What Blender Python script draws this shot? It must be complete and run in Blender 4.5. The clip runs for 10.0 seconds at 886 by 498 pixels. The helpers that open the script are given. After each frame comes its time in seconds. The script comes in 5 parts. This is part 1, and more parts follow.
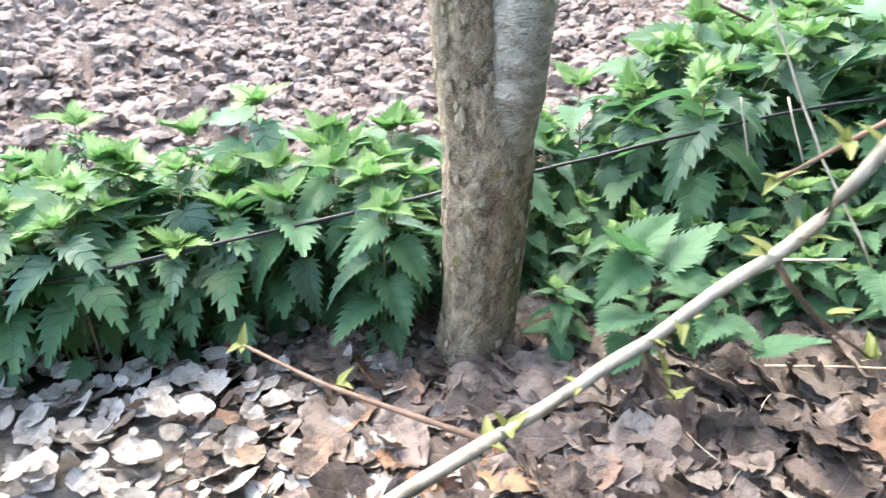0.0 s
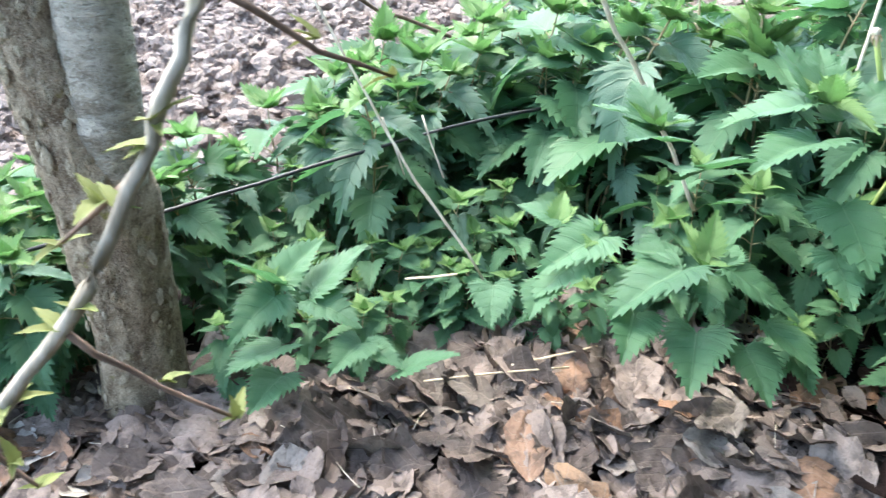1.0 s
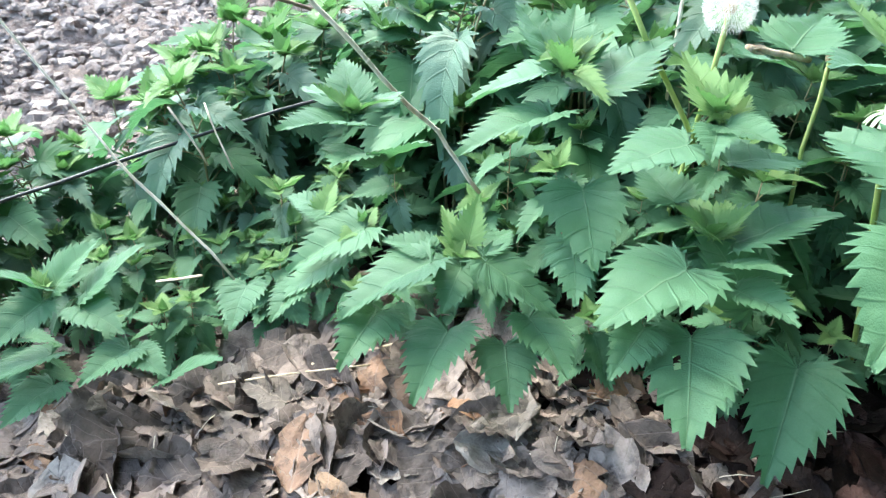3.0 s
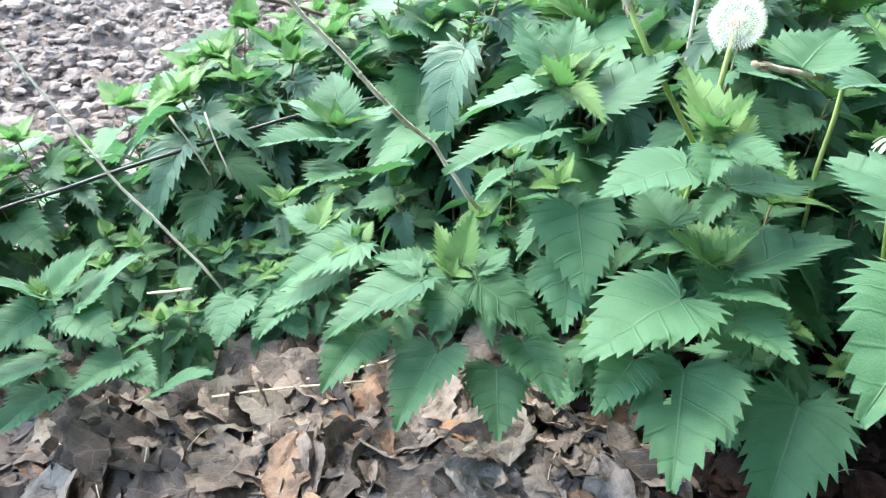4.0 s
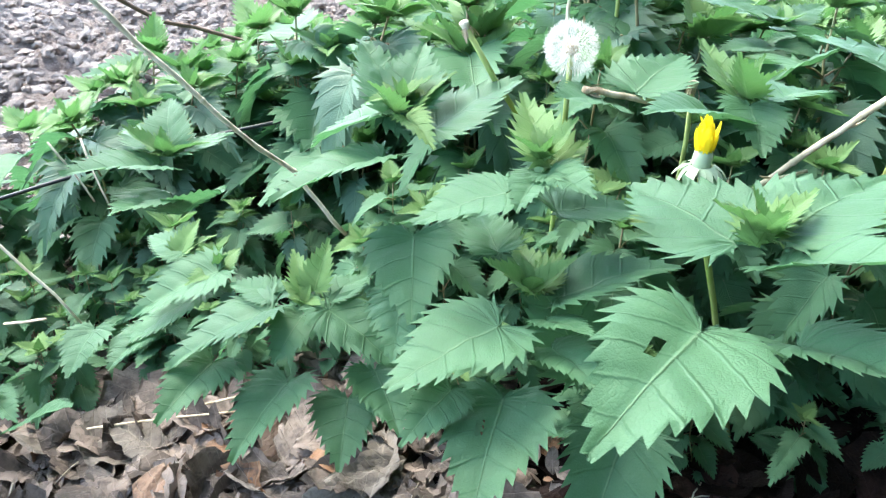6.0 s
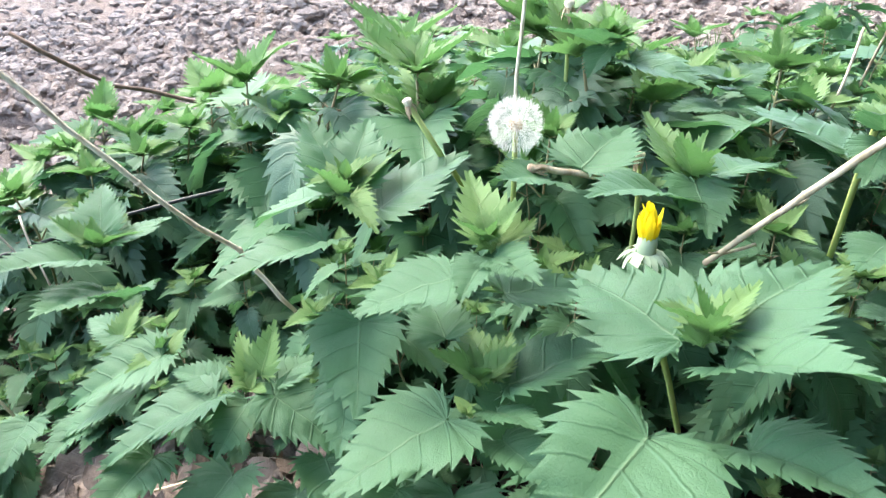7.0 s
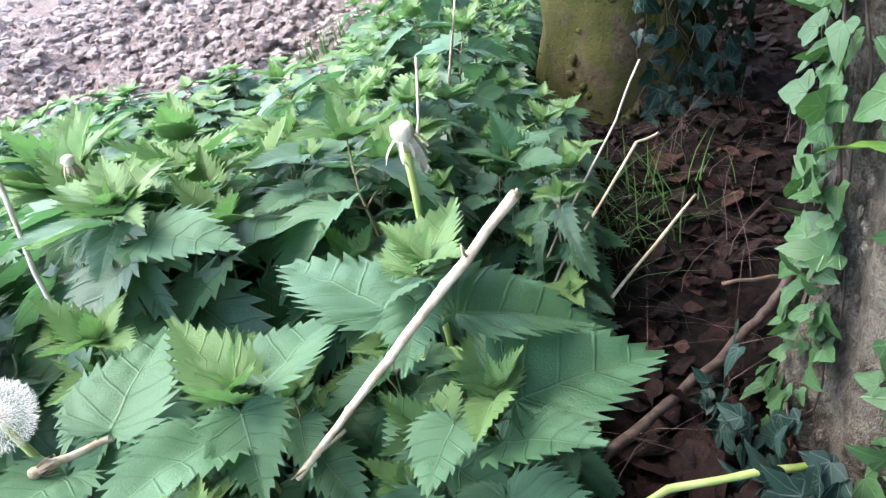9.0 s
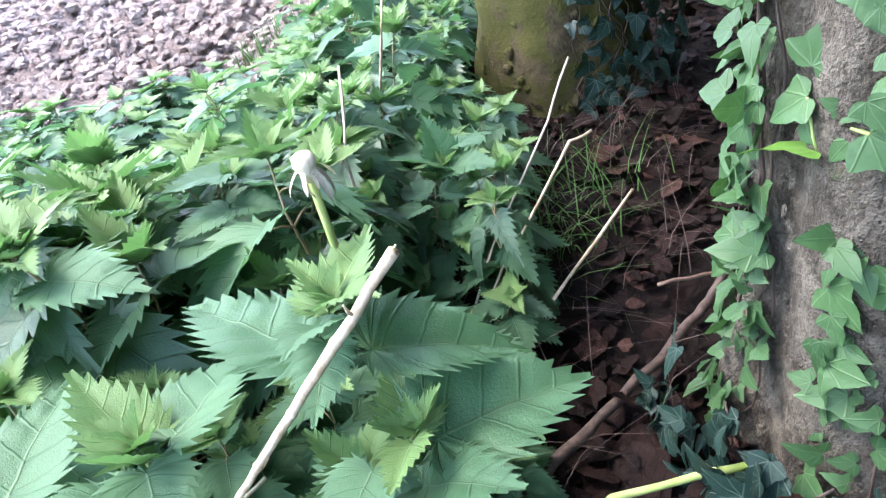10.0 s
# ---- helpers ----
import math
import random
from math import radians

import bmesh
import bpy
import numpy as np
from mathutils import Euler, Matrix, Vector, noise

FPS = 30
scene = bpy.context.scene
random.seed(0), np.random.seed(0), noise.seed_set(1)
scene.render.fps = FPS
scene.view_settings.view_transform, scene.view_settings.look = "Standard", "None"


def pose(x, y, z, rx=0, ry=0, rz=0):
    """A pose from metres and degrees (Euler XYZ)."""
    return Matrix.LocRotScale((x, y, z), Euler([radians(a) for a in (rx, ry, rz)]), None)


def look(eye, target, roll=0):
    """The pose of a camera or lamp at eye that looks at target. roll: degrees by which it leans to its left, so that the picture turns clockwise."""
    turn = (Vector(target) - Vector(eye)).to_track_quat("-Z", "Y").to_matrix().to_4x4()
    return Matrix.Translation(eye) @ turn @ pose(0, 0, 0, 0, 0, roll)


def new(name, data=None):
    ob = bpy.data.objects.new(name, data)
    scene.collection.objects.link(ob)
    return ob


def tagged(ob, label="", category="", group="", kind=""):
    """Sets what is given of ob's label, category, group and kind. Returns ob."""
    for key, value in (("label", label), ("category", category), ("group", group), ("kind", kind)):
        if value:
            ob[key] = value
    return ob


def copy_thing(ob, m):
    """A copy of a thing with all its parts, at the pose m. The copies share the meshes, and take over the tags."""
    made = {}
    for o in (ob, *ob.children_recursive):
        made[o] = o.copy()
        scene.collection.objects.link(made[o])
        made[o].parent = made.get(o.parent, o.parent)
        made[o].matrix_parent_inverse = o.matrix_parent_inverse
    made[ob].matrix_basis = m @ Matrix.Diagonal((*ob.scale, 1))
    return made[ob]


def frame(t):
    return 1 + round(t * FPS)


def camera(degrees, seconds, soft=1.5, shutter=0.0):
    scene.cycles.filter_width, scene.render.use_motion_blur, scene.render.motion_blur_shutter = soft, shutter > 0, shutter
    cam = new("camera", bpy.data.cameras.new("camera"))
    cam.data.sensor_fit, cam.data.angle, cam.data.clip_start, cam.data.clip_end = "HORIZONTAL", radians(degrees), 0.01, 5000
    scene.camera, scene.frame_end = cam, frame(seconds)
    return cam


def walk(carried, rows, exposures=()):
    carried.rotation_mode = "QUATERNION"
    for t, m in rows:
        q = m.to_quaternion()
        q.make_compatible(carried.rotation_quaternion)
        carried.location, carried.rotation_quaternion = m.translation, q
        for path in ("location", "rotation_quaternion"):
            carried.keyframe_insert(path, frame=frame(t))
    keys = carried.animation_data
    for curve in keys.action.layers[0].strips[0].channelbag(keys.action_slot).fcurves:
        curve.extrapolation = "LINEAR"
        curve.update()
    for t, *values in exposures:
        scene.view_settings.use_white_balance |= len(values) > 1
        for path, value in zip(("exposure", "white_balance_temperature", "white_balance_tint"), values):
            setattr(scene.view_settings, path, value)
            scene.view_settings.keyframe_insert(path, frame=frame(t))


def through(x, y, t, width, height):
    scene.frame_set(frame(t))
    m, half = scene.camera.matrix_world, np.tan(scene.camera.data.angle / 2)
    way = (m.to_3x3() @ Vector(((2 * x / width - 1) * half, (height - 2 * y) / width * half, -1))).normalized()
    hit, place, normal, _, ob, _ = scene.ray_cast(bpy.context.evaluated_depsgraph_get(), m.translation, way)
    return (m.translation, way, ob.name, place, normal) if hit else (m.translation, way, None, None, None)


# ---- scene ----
cam = camera(64.2, 10.0, soft=1.3, shutter=0.15)
PATH = [
    (0, (-0.039, 0.019, 0.536), (0.059, 1.693, -0.433), 2),
    (0.5, (0.077, 0.007, 0.551), (0.366, 1.759, -0.371), 2.4),
    (1, (0.187, 0.019, 0.553), (0.706, 1.695, -0.407), 3.6),
    (1.5, (0.279, -0.009, 0.543), (0.93, 1.613, -0.43), 4.4),
    (2, (0.348, -0.012, 0.563), (0.989, 1.613, -0.412), 0.2),
    (2.5, (0.424, 0.021, 0.554), (0.979, 1.651, -0.463), 1.6),
    (2.7, (0.441, 0.004, 0.552), (0.917, 1.666, -0.453), 1.2),
    (3.8, (0.497, 0.014, 0.551), (0.793, 1.652, -0.557), -2.7),
    (4, (0.498, 0.019, 0.553), (0.815, 1.709, -0.468), -0.9),
    (4.5, (0.531, 0.015, 0.557), (0.849, 1.679, -0.506), -1.9),
    (5, (0.559, 0.005, 0.548), (0.937, 1.698, -0.449), 0),
    (5.2, (0.579, 0.005, 0.548), (1.006, 1.697, -0.43), 0.2),
    (6.3, (0.619, 0.005, 0.556), (0.97, 1.718, -0.414), -0.9),
    (6.5, (0.63, 0.008, 0.559), (1.014, 1.712, -0.414), -1.5),
    (7, (0.632, 0.028, 0.573), (1.083, 1.768, -0.303), -1.2),
    (7.5, (0.678, 0.069, 0.642), (1.318, 1.721, -0.287), -8.6),
    (8, (0.754, 0.092, 0.677), (1.566, 1.647, -0.284), -14.9),
    (8.5, (0.808, 0.105, 0.648), (1.762, 1.527, -0.386), -14),
    (9, (0.831, 0.099, 0.65), (1.855, 1.481, -0.371), -13.3),
    (9.5, (0.866, 0.092, 0.661), (1.925, 1.42, -0.394), -15.7),
    (10, (0.87, 0.098, 0.654), (1.955, 1.395, -0.414), -14.9),
]
walk(cam, [(t, look(eye, target, roll)) for t, eye, target, roll in PATH],
     [(0.0, 2.1, 6950, 5), (1.0, 2.05, 6550, 1), (2.0, 2.15, 6200, -4), (2.7, 2.12, 6250, -4), (4.5, 2.02, 6400, -5), (5.2, 2.06, 6250, -5), (7.0, 1.88, 6700, 3), (7.5, 1.78, 6900, 6), (8.5, 1.8, 6600, 9), (10.0, 2.2, 6150, 13)])

# ---- light: a bright hazy sky with a broad soft sun ----
world = bpy.data.worlds.new("sky")
scene.world = world
world.use_nodes = True
wn, wl = world.node_tree.nodes, world.node_tree.links
SUN_UP, SUN_ROUND = 58.0, 332.0
sky = wn.new("ShaderNodeTexSky")
sky.sky_type = 'NISHITA'
sky.sun_disc = False
sky.sun_elevation, sky.sun_rotation = radians(SUN_UP), radians(SUN_ROUND)
sky.air_density, sky.dust_density = 1.0, 3.0
wl.new(sky.outputs[0], wn["Background"].inputs[0])
wn["Background"].inputs[1].default_value = 0.40
sun_data = bpy.data.lights.new("sun", 'SUN')
sun_data.energy, sun_data.angle, sun_data.color = 0.75, radians(40), (1.0, 0.97, 0.93)
sun = new("sun", sun_data)
a, b = radians(SUN_ROUND), radians(SUN_UP)
sun.matrix_world = look((0, 0, 0), (-math.sin(a) * math.cos(b), -math.cos(a) * math.cos(b), -math.sin(b)))
sun.location = (0, 0, 8)

# ---- materials ----
class Nodes:
    """A small shorthand round one material's node tree."""
    def __init__(self, name):
        self.mat = bpy.data.materials.new(name)
        self.mat.use_nodes = True
        self.tree = self.mat.node_tree
        self.bsdf = self.tree.nodes["Principled BSDF"]
        self.out = self.tree.nodes["Material Output"]

    def add(self, kind):
        return self.tree.nodes.new("ShaderNode" + kind)

    def link(self, a, b):
        self.tree.links.new(a, b)

    def put(self, socket, v):
        if isinstance(v, bpy.types.NodeSocket):
            self.link(v, socket)
        else:
            socket.default_value = v

    def math(self, op, a, b=0.0, c=0.0, clamp=False):
        n = self.add("Math")
        n.operation, n.use_clamp = op, clamp
        for i, v in enumerate((a, b, c)):
            self.put(n.inputs[i], v)
        return n.outputs[0]

    def mix(self, f, a, b, blend='MIX'):
        n = self.add("Mix")
        n.data_type, n.blend_type = 'RGBA', blend
        self.put(n.inputs[0], f)
        self.put(n.inputs[6], a if isinstance(a, bpy.types.NodeSocket) else (*a, 1))
        self.put(n.inputs[7], b if isinstance(b, bpy.types.NodeSocket) else (*b, 1))
        return n.outputs[2]

    def noise(self, scale, detail=4.0, rough=0.6, vec=None, distort=0.0):
        n = self.add("TexNoise")
        n.inputs["Scale"].default_value, n.inputs["Detail"].default_value = scale, detail
        n.inputs["Roughness"].default_value, n.inputs["Distortion"].default_value = rough, distort
        if vec is not None:
            self.link(vec, n.inputs["Vector"])
        return n.outputs["Fac"]

    def voronoi(self, scale, vec=None, feature='F1'):
        n = self.add("TexVoronoi")
        n.feature = feature
        n.inputs["Scale"].default_value = scale
        if vec is not None:
            self.link(vec, n.inputs["Vector"])
        return n.outputs["Distance"]

    def step(self, v, lo, hi):
        n = self.add("MapRange")
        n.interpolation_type = 'SMOOTHSTEP'
        self.put(n.inputs[0], v)
        n.inputs[1].default_value, n.inputs[2].default_value = lo, hi
        return n.outputs[0]

    def bump(self, h, strength=0.5, dist=0.002, normal=None):
        n = self.add("Bump")
        n.inputs["Strength"].default_value, n.inputs["Distance"].default_value = strength, dist
        self.link(h, n.inputs["Height"])
        if normal is not None:
            self.link(normal, n.inputs["Normal"])
        return n.outputs[0]

    def done(self, color, rough=0.7, normal=None, through=0.0, through_color=None, spec=0.4, metal=0.0):
        self.put(self.bsdf.inputs["Base Color"], color if isinstance(color, bpy.types.NodeSocket) else (*color, 1))
        self.put(self.bsdf.inputs["Roughness"], rough)
        self.bsdf.inputs["Specular IOR Level"].default_value = spec
        self.bsdf.inputs["Metallic"].default_value = metal
        if normal is not None:
            self.link(normal, self.bsdf.inputs["Normal"])
        if through:
            tr, mx = self.add("BsdfTranslucent"), self.add("MixShader")
            tint = through_color if through_color is not None else color
            self.put(tr.inputs[0], tint if isinstance(tint, bpy.types.NodeSocket) else (*tint, 1))
            mx.inputs[0].default_value = through
            self.link(self.bsdf.outputs[0], mx.inputs[1])
            self.link(tr.outputs[0], mx.inputs[2])
            self.link(mx.outputs[0], self.out.inputs["Surface"])
        return self.mat


def leaf_material(name, dark, light, vein, rough=0.47, through=0.35, relief=1.0, lines=0.3, spec=0.3):
    """A nettle blade with a pressed-in net of veins; u runs from the midrib to the edge, v along the margin from base to tip."""
    n = Nodes(name)
    uv = n.add("UVMap")
    sep = n.add("SeparateXYZ")
    n.link(uv.outputs[0], sep.inputs[0])
    u = n.math('ABSOLUTE', sep.outputs[0])
    pos = n.add("TexCoord").outputs["Object"]
    rnd = n.math('FRACT', n.math('ADD', n.add("ObjectInfo").outputs["Random"], n.math('MULTIPLY', n.add("NewGeometry").outputs["Random Per Island"], 3.7)))
    c = n.math('MULTIPLY_ADD', sep.outputs[1], float(VEINS), n.math('MULTIPLY', n.noise(6.0, 2.0, 0.5, pos), 0.16))
    d = n.math('ABSOLUTE', n.math('SUBTRACT', n.math('FRACT', c), 0.5))
    side = n.step(d, 0.43, 0.5)
    mid = n.math('SUBTRACT', 1.0, n.step(u, 0.0, 0.045))
    cells = n.step(n.voronoi(32.0, pos, 'DISTANCE_TO_EDGE'), 0.0, 0.22)
    blotch = n.noise(4.0, 4.0, 0.65, pos)
    grain = n.noise(90.0, 3.0, 0.65, pos)
    base = n.mix(n.math('MULTIPLY_ADD', rnd, 0.8, n.math('MULTIPLY', blotch, 0.25)), dark, light)
    base = n.mix(n.math('MULTIPLY', n.step(blotch, 0.42, 0.72), 0.4), base, light)
    base = n.mix(n.math('MULTIPLY', grain, 0.22), base, vein)
    groove = n.math('MAXIMUM', side, n.math('MULTIPLY', n.math('SUBTRACT', 1.0, cells), 0.35))
    col = n.mix(n.math('MULTIPLY', groove, lines), base, tuple(0.62 * v for v in dark))
    col = n.mix(n.math('MULTIPLY', mid, 0.5), col, vein)
    h = n.math('ADD', n.math('MULTIPLY', side, -0.45), n.math('MULTIPLY', cells, 0.10))
    h = n.math('ADD', h, n.math('MULTIPLY', mid, -0.45))
    h = n.math('ADD', h, n.math('MULTIPLY', grain, 0.35))
    nor = n.bump(h, 0.75, 0.0016 * relief)
    rg = n.math('MULTIPLY_ADD', blotch, 0.25, rough - 0.12)
    return n.done(col, rg, nor, through, n.mix(0.55, col, (0.085, 0.24, 0.065)), spec=spec)


def ivy_material(name, dark, light, vein, rough, through, spec):
    """An ivy leaf whose pale veins fan out from the stalk; u and v run across and along the blade."""
    n = Nodes(name)
    uv = n.add("UVMap")
    sep = n.add("SeparateXYZ")
    n.link(uv.outputs[0], sep.inputs[0])
    u = n.math('ABSOLUTE', sep.outputs[0])
    v = n.math('ADD', sep.outputs[1], 0.02)
    ang = n.math('ARCTAN2', u, v)
    far = n.math('SQRT', n.math('ADD', n.math('MULTIPLY', u, u), n.math('MULTIPLY', v, v)))
    d = n.math('MINIMUM', n.math('ABSOLUTE', ang), n.math('MINIMUM', n.math('ABSOLUTE', n.math('SUBTRACT', ang, 0.62)), n.math('ABSOLUTE', n.math('SUBTRACT', ang, 1.35))))
    net = n.math('SUBTRACT', 1.0, n.step(n.math('MULTIPLY', d, far), 0.0, 0.03))
    pos = n.add("TexCoord").outputs["Object"]
    blotch, fine = n.noise(4.5, 4.0, 0.65, pos), n.noise(40.0, 3.0, 0.6, pos)
    base = n.mix(n.math('MULTIPLY_ADD', n.add("ObjectInfo").outputs["Random"], 0.75, n.math('MULTIPLY', blotch, 0.3)), dark, light)
    base = n.mix(n.math('MULTIPLY', n.step(blotch, 0.5, 0.7), 0.3), base, tuple(0.6 * q for q in dark))
    col = n.mix(n.math('MULTIPLY', net, 0.26), base, vein)
    h = n.math('ADD', n.math('MULTIPLY', net, -0.5), n.math('ADD', n.math('MULTIPLY', fine, 0.3), blotch))
    return n.done(col, n.math('MULTIPLY_ADD', fine, 0.2, rough - 0.1), n.bump(h, 0.6, 0.0014), through, n.mix(0.5, col, (0.08, 0.22, 0.03)), spec=spec)


VEINS = 8
M_LEAF = leaf_material("nettle_leaf", (0.040, 0.112, 0.054), (0.086, 0.192, 0.098), (0.19, 0.30, 0.17), lines=0.13)
M_YOUNG = leaf_material("young_nettle_leaf", (0.084, 0.178, 0.054), (0.160, 0.275, 0.092), (0.26, 0.38, 0.17), lines=0.18)
# folded leaves, bluer and paler: sky sheen put into the base colour
M_FOLD = leaf_material("sky_sheen_nettle_leaf", (0.046, 0.112, 0.070), (0.100, 0.188, 0.126), (0.20, 0.29, 0.19), rough=0.40, relief=1.3, lines=0.3, spec=0.45)
M_IVY = ivy_material("ivy_leaf", (0.026, 0.070, 0.026), (0.064, 0.135, 0.050), (0.15, 0.24, 0.12), 0.45, 0.2, 0.3)
M_IVY_YOUNG = ivy_material("young_ivy_leaf", (0.10, 0.24, 0.04), (0.16, 0.32, 0.06), (0.26, 0.40, 0.14), 0.5, 0.3, 0.25)
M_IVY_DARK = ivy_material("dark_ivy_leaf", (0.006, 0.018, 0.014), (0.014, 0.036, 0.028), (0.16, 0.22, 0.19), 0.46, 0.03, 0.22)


def stalk_material(name, c1, c2, rough=0.6, scale=60.0, through=0.0):
    n = Nodes(name)
    pos = n.add("TexCoord").outputs["Object"]
    mp = n.add("Mapping")
    mp.inputs["Scale"].default_value = (1, 1, 0.25)
    n.link(pos, mp.inputs[0])
    f = n.noise(scale, 5.0, 0.65, mp.outputs[0])
    fine = n.noise(scale * 9, 3.0, 0.6, mp.outputs[0])
    col = n.mix(n.step(f, 0.3, 0.7), c1, c2)
    return n.done(col, rough, n.bump(n.math('ADD', f, n.math('MULTIPLY', fine, 0.4)), 0.6, 0.0015), through)


M_STEM = stalk_material("nettle_stem", (0.15, 0.17, 0.07), (0.28, 0.20, 0.13))
M_GREENSTALK = stalk_material("dandelion_stalk", (0.24, 0.34, 0.07), (0.38, 0.43, 0.16))
M_STRAW = stalk_material("dry_stalk", (0.36, 0.27, 0.17), (0.68, 0.57, 0.42), 0.8, 80.0)
M_BLEACHED = stalk_material("bleached_stalk", (0.48, 0.40, 0.29), (0.76, 0.68, 0.55), 0.8, 120.0)
M_GREYSTRAW = stalk_material("grey_dry_stalk", (0.38, 0.33, 0.26), (0.60, 0.53, 0.43), 0.8, 120.0)
M_TWIG = stalk_material("brown_twig", (0.09, 0.055, 0.04), (0.19, 0.12, 0.085), 0.8, 90.0)
M_DARKTWIG = stalk_material("dark_brown_twig", (0.030, 0.020, 0.016), (0.085, 0.058, 0.046), 0.7, 90.0)
M_BRANCH = stalk_material("pale_branch_bark", (0.20, 0.165, 0.125), (0.47, 0.41, 0.34), 0.8, 60.0)
M_PUFF = Nodes("seed_hairs").done((0.80, 0.79, 0.76), 0.8, None, 0.4, spec=0.2)
M_PETAL = Nodes("dandelion_petal").done((0.92, 0.75, 0.03), 0.6, None, 0.35, spec=0.2)
M_BUD = Nodes("opening_bud").done((0.17, 0.19, 0.06), 0.6, None, 0.25, spec=0.3)
M_BRACT = Nodes("pale_bract").done((0.42, 0.50, 0.34), 0.7, None, 0.2, spec=0.2)
M_WITHER = stalk_material("withered_bract", (0.30, 0.20, 0.13), (0.55, 0.45, 0.32), 0.85, 200.0)
M_WIRE = Nodes("black_cable").done((0.02, 0.022, 0.025), 0.45)


def bark_material(name, c1, c2, c3, scale, moss=None, moss_amount=0.0, grain=0.35, relief=0.013):
    n = Nodes(name)
    pos = n.add("NewGeometry").outputs["Position"]
    mp = n.add("Mapping")
    mp.inputs["Scale"].default_value = (1, 1, grain)
    n.link(pos, mp.inputs[0])
    big = n.noise(scale, 6.0, 0.65, mp.outputs[0], 0.6)
    crack = n.noise(scale * 4.5, 3.0, 0.7, mp.outputs[0], 0.3)
    fine = n.noise(scale * 14, 4.0, 0.65, pos)
    col = n.mix(n.step(big, 0.32, 0.68), c1, c2)
    col = n.mix(n.math('MULTIPLY', n.step(fine, 0.45, 0.75), 0.6), col, c3)
    pits = n.step(crack, 0.52, 0.68)
    col = n.mix(n.math('MULTIPLY', pits, 0.55), col, tuple(0.5 * v for v in c1))
    if moss:
        patch = n.step(n.noise(scale * 0.8, 4.0, 0.6, pos), 0.62 - moss_amount, 0.72 - moss_amount)
        col = n.mix(patch, col, n.mix(n.noise(scale * 20, 3.0, 0.6, pos), moss, tuple(2.2 * v for v in moss)))
    h = n.math('ADD', n.math('MULTIPLY', big, 0.4 if relief < 0.006 else 1.0), n.math('ADD', n.math('MULTIPLY', crack, -0.8), n.math('MULTIPLY', fine, 0.35)))
    return n.done(col, 0.88, n.bump(h, 1.0, relief), spec=0.2)


M_BARK = bark_material("tree_bark", (0.15, 0.102, 0.066), (0.54, 0.43, 0.31), (0.80, 0.70, 0.54), 40.0, (0.17, 0.15, 0.05), -0.02, 0.7, 0.012)
M_FLAKE = bark_material("pale_bark_flake", (0.36, 0.29, 0.20), (0.62, 0.53, 0.40), (0.78, 0.70, 0.56), 60.0)
M_BARK_GREY = bark_material("smooth_grey_bark", (0.26, 0.22, 0.165), (0.64, 0.59, 0.50), (0.72, 0.68, 0.60), 24.0, (0.26, 0.23, 0.12), -0.02, 2.4)
M_IVYBARK = bark_material("old_tree_bark", (0.055, 0.047, 0.036), (0.20, 0.178, 0.142), (0.026, 0.021, 0.016), 34.0, (0.05, 0.06, 0.03), -0.02, 0.75, 0.016)
M_MOSSBARK = bark_material("mossy_bark", (0.035, 0.027, 0.015), (0.08, 0.062, 0.032), (0.10, 0.09, 0.04), 16.0, (0.034, 0.034, 0.008), 0.20, 1.0, 0.005)


def dead_leaf_material(name, c1, c2, c3, spec=0.35):
    n = Nodes(name)
    pos = n.add("TexCoord").outputs["Object"]
    uv = n.add("UVMap")
    sep = n.add("SeparateXYZ")
    n.link(uv.outputs[0], sep.inputs[0])
    u = n.math('ABSOLUTE', sep.outputs[0])
    geo_node = n.add("NewGeometry")
    geo, geo_pos = geo_node.outputs["Random Per Island"], geo_node.outputs["Position"]
    rnd = n.math('FRACT', n.math('ADD', geo, n.add("ObjectInfo").outputs["Random"]))
    c = n.math('SUBTRACT', sep.outputs[1], n.math('MULTIPLY', u, 0.9))
    d = n.math('ABSOLUTE', n.math('SUBTRACT', n.math('FRACT', n.math('MULTIPLY', c, 5.0)), 0.5))
    vein = n.math('MAXIMUM', n.step(d, 0.44, 0.5), n.math('SUBTRACT', 1.0, n.step(u, 0.0, 0.02)))
    f = n.noise(45.0, 5.0, 0.65, geo_pos)
    col = n.mix(rnd, c1, c2)
    col = n.mix(n.math('MULTIPLY', n.step(n.math('FRACT', n.math('MULTIPLY', rnd, 7.3)), 0.88, 0.97), 0.8), col, c3)
    col = n.mix(n.math('MULTIPLY', n.step(f, 0.42, 0.66), 0.7), col, tuple(0.45 * v for v in c1))
    col = n.mix(n.math('MULTIPLY', vein, 0.3), col, c2)
    h = n.math('ADD', n.math('MULTIPLY', f, 1.0), n.math('MULTIPLY', vein, -0.12))
    return n.done(col, 0.72, n.bump(n.math('ADD', h, n.math('MULTIPLY', n.noise(240.0, 3.0, 0.6, geo_pos), 0.5)), 0.9, 0.004), 0.06, spec=spec)


M_DEAD = dead_leaf_material("dry_brown_leaf", (0.080, 0.059, 0.050), (0.27, 0.211, 0.184), (0.24, 0.12, 0.06))
M_TAN = dead_leaf_material("tan_leaf", (0.14, 0.115, 0.10), (0.31, 0.262, 0.23), (0.32, 0.18, 0.09))
M_PALE = dead_leaf_material("bleached_leaf", (0.27, 0.235, 0.21), (0.55, 0.51, 0.47), (0.30, 0.21, 0.15))
# damp leaf brown taken down to near-black, so shade sits in the colour
M_WET_SHADE = dead_leaf_material("damp_shade_dark_leaf", (0.006, 0.0035, 0.003), (0.021, 0.0105, 0.009), (0.07, 0.036, 0.028), 0.12)


